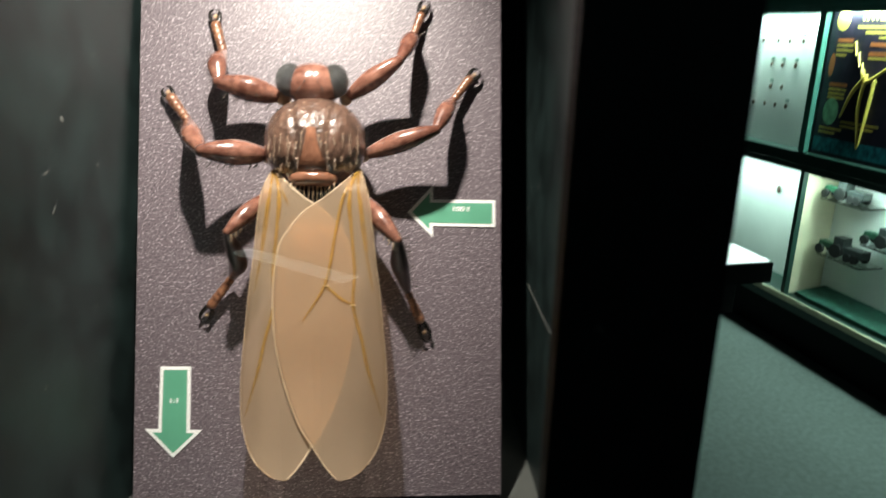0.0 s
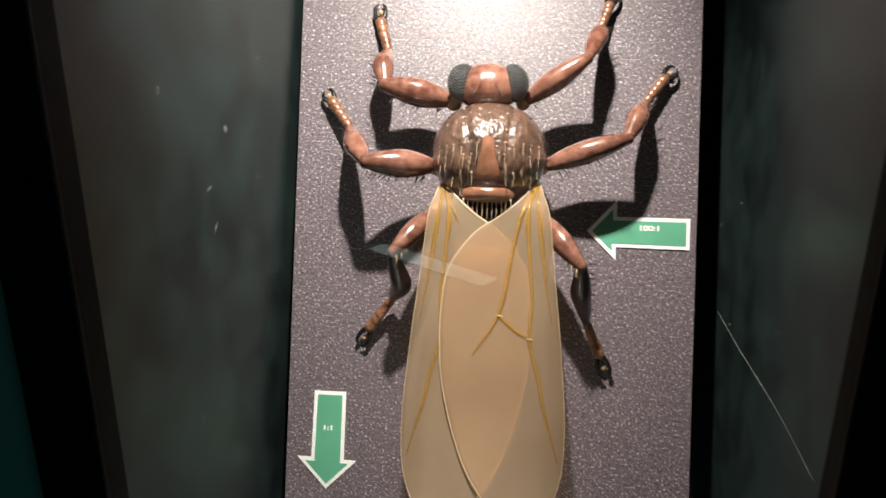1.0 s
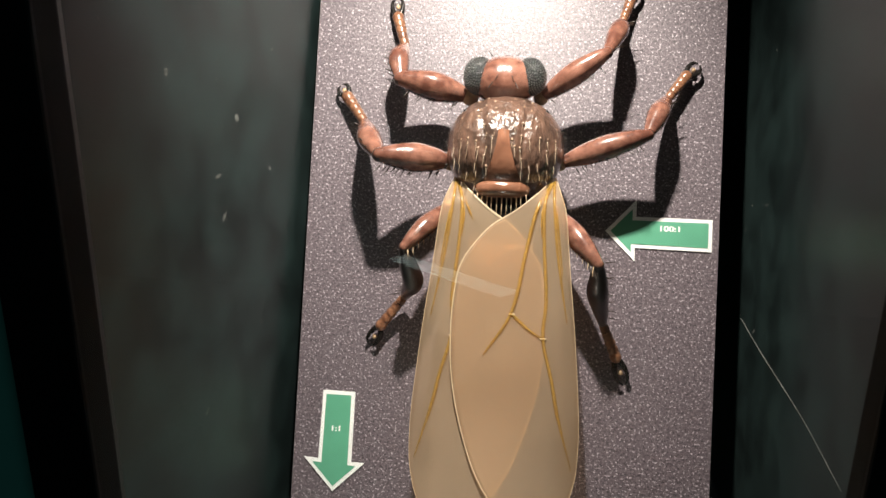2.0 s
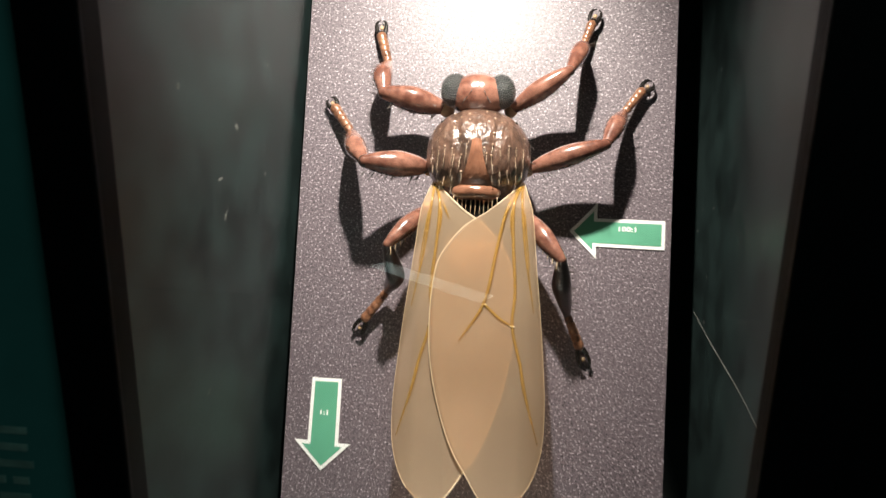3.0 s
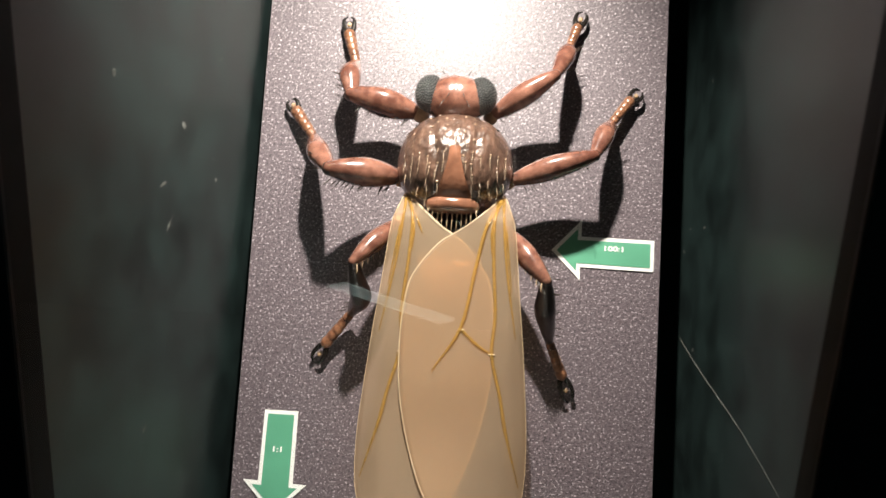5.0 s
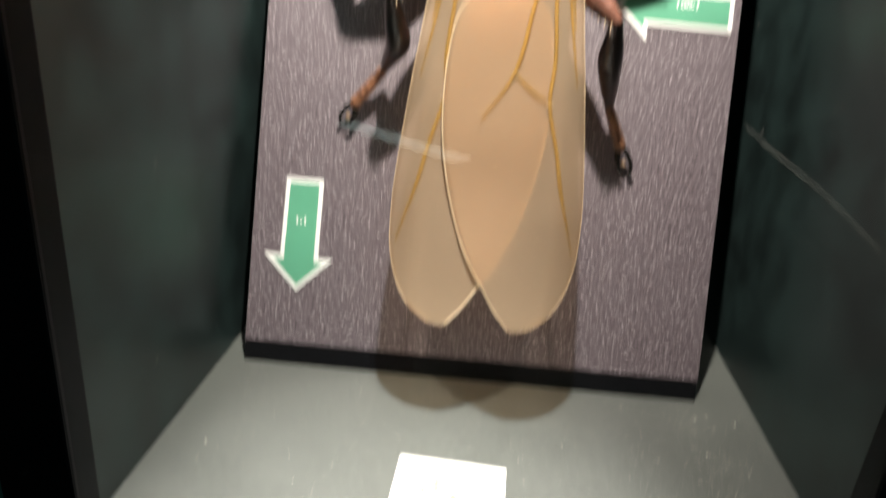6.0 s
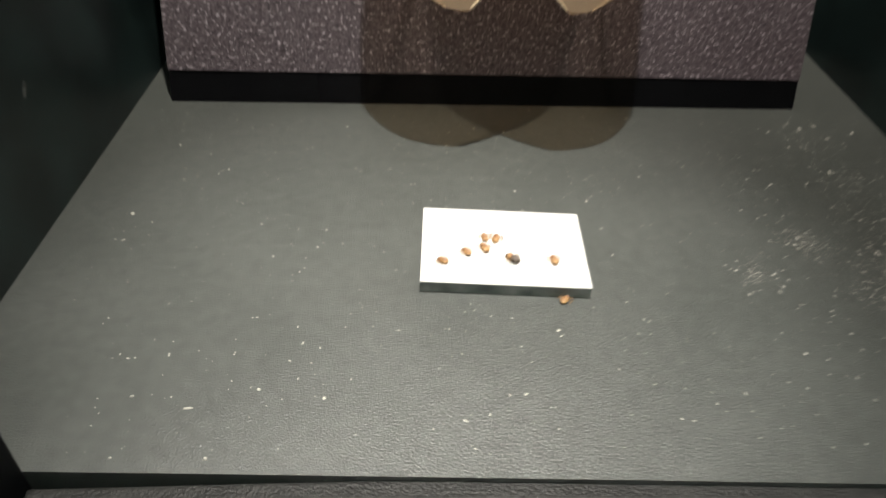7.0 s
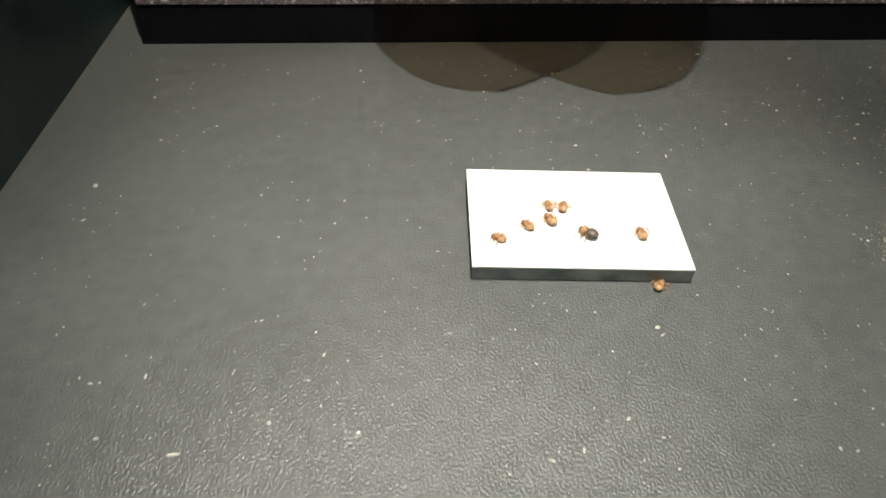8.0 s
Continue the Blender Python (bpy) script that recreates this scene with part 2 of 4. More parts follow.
def lettering(name, words, size, m, mat, parent, label=""):
    cu = bpy.data.curves.new(name, "FONT")
    cu.body, cu.size, cu.align_x, cu.align_y, cu.extrude = words, size, "CENTER", "CENTER", 0.0002
    cu.offset = size * 0.028
    tmp = bpy.data.objects.new(name, cu)
    scene.collection.objects.link(tmp)
    me = bpy.data.meshes.new_from_object(tmp.evaluated_get(bpy.context.evaluated_depsgraph_get()))
    bpy.data.objects.remove(tmp)
    bpy.data.curves.remove(cu)
    me.materials.clear()
    me.materials.append(mat)
    ob = new(name, me)
    ob.parent = parent
    ob.matrix_basis = m
    if label:
        tagged(ob, label)
    return ob


# ---------------------------------------------------------------- the display case
FLOOR, TOP = 1.0, 2.06
TILT = radians(18.97)
# plan of the case floor: front corners, splayed front returns, side walls, back
F_L, G_L, B_L = (-0.2225, -0.2905), (-0.2642, -0.217), (-0.216, 0.40)
F_R, G_R, B_R = (0.207, -0.309), (0.2765, -0.200), (0.281, 0.40)


def wall_piece(name, a, b, thick, mat, z0=FLOOR, z1=TOP):
    """An upright slab between two plan points, its body outside (to the right of a to b)."""
    d = Vector((b[0] - a[0], b[1] - a[1]))
    nrm = Vector((d.y, -d.x)).normalized() * thick
    bm = prism([a, b, (b[0] + nrm.x, b[1] + nrm.y), (a[0] + nrm.x, a[1] + nrm.y)], z0, z1)
    return thing(name, bm, mat, "", "", kind="structure")


tagged(wall_piece("case_wall_left", B_L, G_L, 0.012, WALL_L), "dusty dark grey side wall inside the case", "wall")
tagged(wall_piece("case_wall_right", G_R, B_R, 0.010, WALL_L), "dusty scratched dark side wall inside the case", "wall")
tagged(wall_piece("case_wall_back", B_R, B_L, 0.012, BLACK), "black back wall of the case", "wall")
tagged(wall_piece("case_return_left", G_L, F_L, 0.010, RETURN), "splayed dark return beside the front pane", "trim")
tagged(wall_piece("case_return_right", F_R, G_R, 0.010, RETURN), "splayed dark return beside the front pane", "trim")
thing("case_floor", prism([F_L, F_R, G_R, B_R, B_L, G_L], FLOOR - 0.02, FLOOR), SHELF, "dusty dark grey laminate floor inside the case", "case floor", kind="structure")
thing("case_ceiling", prism([(-0.30, -0.30), (0.30, -0.30), (0.30, 0.42), (-0.30, 0.42)], TOP + 0.002, TOP + 0.03), BLACK, "black ceiling of the case", "ceiling", kind="structure")

# front frame: pillars, sill, head
thing("pillar_left", box(-0.256, -0.2155, -0.318, -0.2925, 0, 2.6, 0.002), BLACK, "narrow matt black front post", "post", kind="structure")
thing("pillar_right", box(0.1975, 0.297, -0.318, -0.2965, 0, 2.6, 0.002), BLACK, "broad matt black front post", "post", kind="structure")
thing("front_sill", box(-0.2145, 0.1965, -0.318, -0.2965, 0.93, FLOOR - 0.003, 0.0015), FRAME, "dark fibrous front sill below the pane", "sill", kind="structure")
thing("front_head", box(-0.2145, 0.1965, -0.318, -0.2965, TOP - 0.02, 2.6, 0.0015), BLACK, "black head rail over the pane", "trim", kind="structure")
thing("case_base", box(-0.2145, 0.1965, -0.314, -0.2965, 0, 0.929), BLACK, "matt black base panel below the case", "panel", kind="structure")
thing("case_outer_side", box(0.2985, 0.3145, -0.312, 0.44, 0, 2.6), BLACK, "matt black outer side of the case", "panel", kind="structure")
pane = thing("window_front", box(-0.2190, 0.2010, -0.316, -0.312, FLOOR - 0.012, TOP - 0.012), GLASS, "clear front pane of the case", "window", kind="structure")
pane.visible_shadow = False

# ---------------------------------------------------------------- leaning board with the print
PANEL = Matrix.Translation((0, 0, FLOOR)) @ Matrix(((1, 0, 0, 0), (0, math.sin(TILT), -math.cos(TILT), 0), (0, math.cos(TILT), math.sin(TILT), 0), (0, 0, 0, 1)))
board = root("display_board", "black board with grey flocked front, leaning back on the case floor", "board", PANEL)
part("board_body", box(-0.225, 0.225, 0.0, 0.86, -0.03, -0.0012, 0.0008), BLACK, board, "black edge and foot strip", smooth=False)
part("grey_sheet", box(-0.225, 0.225, 0.022, 0.86, -0.001, 0.0), PRINT, board, "mottled purple-grey flocked sheet", smooth=False)


def inset(outline, d):
    """The outline, moved inwards by d (counter-clockwise outlines)."""
    out, k = [], len(outline)
    for i in range(k):
        a, b, c = (Vector(outline[j % k]) for j in (i - 1, i, i + 1))
        e0, e1 = (b - a).normalized(), (c - b).normalized()
        n0, n1 = Vector((-e0.y, e0.x)), Vector((-e1.y, e1.x))
        n = (n0 + n1) / max(1 + n0.dot(n1), 0.25)
        out.append(tuple(b + n * d))
    return out


def arrow_sign(outline, words, size, at, label):
    sign = root("arrow_sign", label, "sign", PANEL)
    part("border", prism(outline, 0.0004, 0.0016), SIGNWHITE, sign, "white border", smooth=False)
    part("face", prism(inset(outline, 0.0040), 0.0017, 0.0021), GREEN, sign, "green face", smooth=False)
    lettering("number", words, size, Matrix.Translation((*at, 0.0024)) @ Matrix.Diagonal((1.4, 1, 1, 1)), SIGNWHITE, sign, "small white scale figure")
    return sign


arrow_sign([(-0.178, 0.0750), (-0.1438, 0.1080), (-0.1585, 0.1085), (-0.1582, 0.1854), (-0.1945, 0.1854), (-0.1960, 0.1098), (-0.2122, 0.1104)],
           "1:1", 0.0078, (-0.1775, 0.1440), "green arrow with white border pointing down, fixed on the board")
arrow_sign([(0.1064, 0.3771), (0.1385, 0.3455), (0.1380, 0.3600), (0.2178, 0.3590), (0.2178, 0.3933), (0.1385, 0.3935), (0.1385, 0.4120)],
           "100:1", 0.0078, (0.1740, 0.3815), "green arrow with white border pointing sideways at the insect model")

# ---------------------------------------------------------------- the insect model
model = root("insect_model", "giant glossy red-brown winged insect model mounted on the board", "insect model", PANEL)
AX = -0.003
rnd = random.Random(4)


def bristle(bm, base, tip, r=0.0005):
    mid = [(a + b) / 2 + rnd.uniform(-0.0006, 0.0006) for a, b in zip(base, tip)]
    tube([base, mid, tip], [r, r * 0.8, r * 0.2], sides=4, steps=2, bm=bm, cap=False)


def dome(c, r, power=2.4, flat=0.55, relief=1.0):
    """A rounded shield: broad behind, narrower in front, flattened below."""
    bm = bmesh.new()
    bmesh.ops.create_uvsphere(bm, u_segments=112, v_segments=76, radius=1.0)
    for q in bm.verts:
        x, y, z = q.co
        rough = 0.030 * noise.noise(Vector((x * 9.0, y * 3.2, z * 7.0))) + 0.018 * noise.noise(Vector((x * 21.0, y * 12.0, z * 18.0)))
        k = (abs(x) ** power + abs(y) ** power) ** (1 / power)
        e = math.hypot(x, y)
        s = e / k if k > 1e-6 else 1.0
        x, y = x * s, y * s
        x *= 1.0 - 0.16 * max(y, 0.0) ** 2
        z = z if z > 0 else z * flat
        groove = relief * 0.05 * math.exp(-((abs(x) - 0.30 - 0.12 * y) / 0.06) ** 2) * (1 if z > 0 else 0)
        q.co = (c[0] + x * r[0], c[1] + y * r[1], c[2] + (z - groove + (relief * rough if z > 0 else 0.0)) * r[2])
    return bm


thorax = part("thorax", dome((AX, 0.452, 0.066), (0.0585, 0.051, 0.052)), THORAX, model, "grey-brown bristly thorax")
bm = bmesh.new()
rows = 16
grid = []
for i in range(rows + 1):
    v = 0.404 + (0.460 - 0.404) * i / rows
    half = 0.0052 + 0.0190 * (1 - (v - 0.404) / 0.056) ** 1.9
    line = []
    for j in range(9):
        x = (j / 4 - 1) * half
        e = max(0.0, 1 - ((v - 0.452) / 0.0525) ** 2 - (x / 0.060) ** 2)
        line.append(bm.verts.new((AX + x, v, 0.066 + 0.052 * math.sqrt(e) + 0.0016 * (1 - (j / 4 - 1) ** 2) + 0.0007)))
    grid.append(line)
for r0, r1 in zip(grid, grid[1:]):
    for j in range(8):
        bm.faces.new((r0[j], r0[j + 1], r1[j + 1], r1[j]))
part("middle_ridge", bm, RIDGE, thorax, "smooth orange-brown middle ridge")
part("scutellum", dome((AX, 0.4075, 0.0865), (0.0275, 0.0108, 0.0185), power=2.5, relief=0.10), RIDGE, model, "polished shield behind the thorax")
bm, knobs = bmesh.new(), bmesh.new()
for side in (-1, 1):
    for row in range(6):
        for k in range(9):
            x = side * (0.0095 + 0.0078 * row + rnd.uniform(-0.0014, 0.0014))
            v = 0.412 + 0.0100 * k + 0.003 * (row % 2) + rnd.uniform(-0.003, 0.003)
            e = 1 - ((v - 0.452) / 0.051) ** 2 - (x / 0.0585) ** 2
            if e < 0.06 or abs(x) < 0.0245 - 0.42 * (v - 0.404) or rnd.random() < 0.12:
                continue
            z = 0.066 + 0.052 * math.sqrt(e)
            size = rnd.uniform(0.0008, 0.0016)
            bmesh.ops.create_icosphere(knobs, subdivisions=2, radius=size, matrix=Matrix.Translation((AX + x, v, z - size * 0.35)))
            length = rnd.uniform(0.008, 0.015) * (1.15 if v < 0.455 else 0.55)
            bristle(bm, (AX + x, v, z - 0.0008), (AX + x * 1.03 + rnd.uniform(-0.001, 0.001), v - length, z + 0.0012 + rnd.uniform(0, 0.002)), rnd.uniform(0.00028, 0.00046))
tagged(part("bristle_sockets", knobs, SOCKET, thorax, "shiny bristle sockets"), kind="stuff")
tagged(part("thorax_bristles", bm, HAIR, thorax, "shiny downward bristles"), kind="stuff")
bm = bmesh.new()
for side in (-1, 1):
    for k in range(22):
        v = 0.412 + 0.0038 * k
        e = max(0.0, 1 - ((v - 0.452) / 0.053) ** 2)
        x = side * 0.0590 * math.sqrt(e)
        bristle(bm, (AX + x * 0.98, v, 0.066), (AX + x + side * rnd.uniform(0.003, 0.007), v - rnd.uniform(-0.001, 0.006), 0.069), 0.0004)
tagged(part("side_bristles", bm, BRISTLE, thorax, "fine dark fringe"), kind="stuff")
for side in (-1, 1):
    part("spiracle", ellipsoid((AX + side * 0.0400, 0.4840, 0.0855), (0.0024, 0.0024, 0.0024), 10, 8), CLAW, thorax, "black dot")

# black solid as the gap's shade behind the shield, with comb of pale bristles
gap = part("gap_shade", ellipsoid((AX, 0.385, 0.064), (0.036, 0.028, 0.024)), CLAW, model, "black solid standing for shade in the gap behind the shield")
bm = bmesh.new()
for k in range(11):
    x = (k - 5) * 0.0047
    bristle(bm, (AX + x, 0.4030 - abs(x) * 0.05, 0.0945), (AX + x * 1.02, 0.3785 + abs(x) * 0.45, 0.0925), 0.00055)
part("comb", bm, GOLD, gap, "pale comb of bristles")
part("abdomen", ellipsoid((AX, 0.352, 0.052), (0.034, 0.040, 0.020)), PALE, model, "pale abdomen below the wings")

# head
HX = AX - 0.0034
bm = bmesh.new()
bmesh.ops.create_uvsphere(bm, u_segments=40, v_segments=26, radius=1.0)
for q in bm.verts:
    x, y, z = q.co
    cheek = 1.0 + 0.10 * max(0.0, -y) - 0.06 * max(0.0, y)
    dent = 0.035 * math.exp(-(x / 0.10) ** 2 - ((y - 0.1) / 0.5) ** 2) * (1 if z > 0 else 0)
    q.co = (HX + x * 0.0345 * cheek, 0.5205 + y * 0.0240, 0.066 + (z - dent) * 0.0275)
head = part("head", bm, CHITIN, model, "polished red-brown head")
for side in (-1, 1):
    turn = Matrix.Translation((HX + side * 0.0258, 0.5232, 0.0722)) @ pose(0, 0, 0, 0, side * 30, side * 14)
    size = (0.0142, 0.0187, 0.0182)
    bm = bmesh.new()
    bmesh.ops.create_icosphere(bm, subdivisions=4, radius=1.0)
    for q in bm.verts:
        co = q.co.copy()
        q.co = co * (1 + 0.030 * noise.noise(co * 9.0) + 0.02 * noise.noise(co * 17.0))
    bmesh.ops.transform(bm, matrix=turn @ Matrix.Diagonal((*size, 1)), verts=bm.verts[:])
    eye = part("eye", bm, EYE, head, "grey faceted eye")
    bm = bmesh.new()
    for k in range(520):
        z = 1 - 2 * (k + 0.5) / 520
        q = math.sqrt(1 - z * z)
        a = 2.39996 * k
        p = turn @ Vector((size[0] * q * math.cos(a), size[1] * q * math.sin(a), size[2] * z))
        bmesh.ops.create_icosphere(bm, subdivisions=1, radius=rnd.uniform(0.0007, 0.0012), matrix=Matrix.Translation(p))
    tagged(part("eye_facets", bm, FACET, eye, "shiny beads of the eye"), kind="stuff")
bm = bmesh.new()
for x, v, tx, tv in ((-0.004, 0.5235, -0.010, 0.5120), (0.004, 0.5235, 0.010, 0.5120), (-0.011, 0.512, -0.016, 0.503), (0.011, 0.512, 0.016, 0.503), (-0.012, 0.538, -0.016, 0.543), (0.012, 0.538, 0.016, 0.543)):
    bristle(bm, (HX + x, v, 0.0915), (HX + tx, tv, 0.0935), 0.0006)
tagged(part("head_bristles", bm, BRISTLE, head, "fine dark bristles"), kind="stuff")
part("mouth_lobe", ellipsoid((HX, 0.5385, 0.064), (0.0190, 0.0075, 0.0140)), CHITIN, head, "red-brown mouth lobe")


def leg(base, knee, bulge, ankle, claw, tip, fr, tr, dark=False, side=1):
    """Arched thigh, swollen shin, ringed foot and claws, each a mesh of its own."""
    b, k, w, a, c, e = (Vector(q) for q in (base, knee, bulge, ankle, claw, tip))
    lift = Vector((0, 0, 0.004))
    thigh = part("leg", tube([b, b.lerp(k, 0.25) + lift * 0.6, b.lerp(k, 0.52) + lift, b.lerp(k, 0.82) + lift * 0.6, k], [fr * 0.50, fr * 0.90, fr * 1.06, fr * 0.80, fr * 0.52], sides=20, tall=1.25), CHITIN, model, "glossy red-brown jointed leg")
    part("coxa", ellipsoid(b + (b - k).normalized() * 0.003, (fr * 0.70, fr * 0.72, fr * 0.80), 14, 10), PALE, thigh, "pale gnarled joint")
    part("shin", tube([k, k.lerp(w, 0.55), w, w.lerp(a, 0.6), a], [tr * 0.50, tr * 0.90, tr * 1.05, tr * 0.74, tr * 0.42], sides=18, steps=7), CHITIN_DARK if dark else CHITIN, thigh)
    part("knee", ellipsoid(k, (fr * 0.56, fr * 0.56, fr * 0.56), 12, 8), CHITIN_DARK, thigh, "dark knee joint")
    d = c - a
    pts, radii = [], []
    for i in range(5):
        for q, r in ((0.02, 0.42), (0.10, 0.47), (0.17, 0.49)):
            pts.append(a + d * (i * 0.2 + q))
            radii.append(tr * r * (1 + 0.06 * i))
    part("foot", tube(pts, radii, sides=14, steps=3), TARSUS, thigh, "orange-brown ringed foot")
    bm = bmesh.new()
    for i in range(1, 5):
        p = a + d * (i * 0.2 + 0.005)
        tube([p - d * 0.006, p + d * 0.006], [tr * 0.46, tr * 0.46], sides=12, steps=1, bm=bm)
    part("foot_rings", bm, CLAW, thigh, "dark joints of the foot")
    dn, reach = (e - c).normalized(), (e - c).length
    s = dn.cross(Vector((0, 0, 1))).normalized()
    down = Vector((0, 0, 0.003))
    for q in (-1, 1):
        part("claw", tube([c - dn * 0.002, c + dn * reach * 0.35 + s * q * 0.0052, c + dn * reach * 0.75 + s * q * 0.0056, c + dn * reach + s * q * 0.0016 - down],
                          [0.0036, 0.0028, 0.0020, 0.0006], sides=10), CLAW, thigh, "black hooked claw")
    part("pad", ellipsoid(c + dn * reach * 0.55 - down, (0.0026, 0.0030, 0.0024), 10, 8), PALE, thigh, "pale pad")
    bm = bmesh.new()
    for i in range(14):
        q = b.lerp(k, 0.10 + 0.064 * i)
        o = Vector((rnd.uniform(-0.3, 0.3), -1, rnd.uniform(-0.2, 0.6))).normalized()
        bristle(bm, q + o * fr * 0.85, q + o * (fr * 0.95 + rnd.uniform(0.005, 0.010)) + (k - b).normalized() * 0.005, 0.00075)
    for i in range(10):
        q = k.lerp(w, i / 5) if i < 5 else w.lerp(a, (i - 5) / 5)
        o = Vector((side, rnd.uniform(-0.1, 0.6), rnd.uniform(-0.2, 0.5))).normalized()
        bristle(bm, q + o * tr * 0.7, q + o * (tr + rnd.uniform(0.004, 0.009)) + (a - k).normalized() * 0.004, 0.00065)
    tagged(part("leg_bristles", bm, BRISTLE, thigh, "fine dark bristles"), kind="stuff")
    if dark:
        comb = bmesh.new()
        for i in range(5):
            q = b.lerp(k, 0.45 + 0.12 * i) + Vector((-side * 0.002, -fr * 0.6, 0.006))
            bristle(comb, q, q + Vector((-side * 0.001, -0.0095, 0.003)), 0.0006)
        tagged(part("pale_spines", comb, GOLD, thigh, "pale spines under the thigh"), kind="stuff")


leg((0.033, 0.510, 0.048), (0.0935, 0.549, 0.072), (0.1067, 0.5800, 0.050), (0.1125, 0.597, 0.022), (0.1215, 0.624, 0.014), (0.1290, 0.645, 0.010), 0.0112, 0.0098, side=1)
leg((-0.046, 0.509, 0.048), (-0.1160, 0.5225, 0.058), (-0.1213, 0.5480, 0.044), (-0.1200, 0.570, 0.020), (-0.1312, 0.605, 0.012), (-0.1340, 0.628, 0.008), 0.0138, 0.0112, side=-1)
leg((0.055, 0.441, 0.052), (0.1372, 0.4690, 0.067), (0.1500, 0.4957, 0.050), (0.1627, 0.517, 0.022), (0.1824, 0.544, 0.014), (0.1962, 0.558, 0.010), 0.0116, 0.0104, side=1)
leg((-0.061, 0.438, 0.054), (-0.1275, 0.4370, 0.088), (-0.1460, 0.4595, 0.060), (-0.1598, 0.4835, 0.024), (-0.1836, 0.514, 0.012), (-0.1933, 0.5285, 0.008), 0.0138, 0.0116, side=-1)
leg((0.052, 0.388, 0.056), (0.0926, 0.3375, 0.090), (0.0958, 0.3100, 0.060), (0.1060, 0.2778, 0.022), (0.1221, 0.242, 0.013), (0.1327, 0.2144, 0.009), 0.0104, 0.0104, dark=True, side=1)
leg((-0.060, 0.390, 0.056), (-0.0965, 0.3455, 0.094), (-0.0916, 0.3119, 0.056), (-0.1056, 0.295, 0.020), (-0.1322, 0.2606, 0.012), (-0.1445, 0.2392, 0.008), 0.0098, 0.0104, dark=True, side=-1)

# wings: outer and inner edge as the distance from the body's axis, against the height on the board
OUTER = [(0.422, -0.0505), (0.408, -0.054), (0.3845, -0.0607), (0.325, -0.0675), (0.264, -0.0748), (0.190, -0.0815), (0.150, -0.082), (0.129, -0.080), (0.110, -0.0745), (0.095, -0.0675), (0.083, -0.058), (0.076, -0.050), (0.0715, -0.040), (0.070, -0.031)]
INNER = [(0.422, -0.0485), (0.412, -0.041), (0.4015, -0.031), (0.389, -0.017), (0.378, -0.002), (0.3705, 0.010), (0.354, 0.0245), (0.331, 0.0385), (0.300, 0.0435), (0.270, 0.0448), (0.230, 0.0427), (0.188, 0.0344), (0.148, 0.0215), (0.122, 0.0087), (0.109, 0.0), (0.090, -0.0115), (0.078, -0.021), (0.070, -0.0285)]
WX = AX + 0.002


def edge_at(points, v):
    line = spline(points, 8)
    vs = np.array([q[0] for q in line])[::-1]
    xs = np.array([q[1] for q in line])[::-1]
    return float(np.interp(v, vs, xs))


def wing_height(x, v, lift):
    roof = 0.094 - 0.08 * max(0.0, abs(x) - 0.02) - 2.5 * max(0.0, abs(x) - 0.055) ** 1.5
    roof -= 0.022 * min(1.0, max(0.0, (v - 0.392) / 0.028)) ** 1.5 * min(1.0, max(0.0, (abs(x) - 0.022) / 0.02))
    return roof + lift + 0.0005 * math.sin(v * 60 + x * 40)


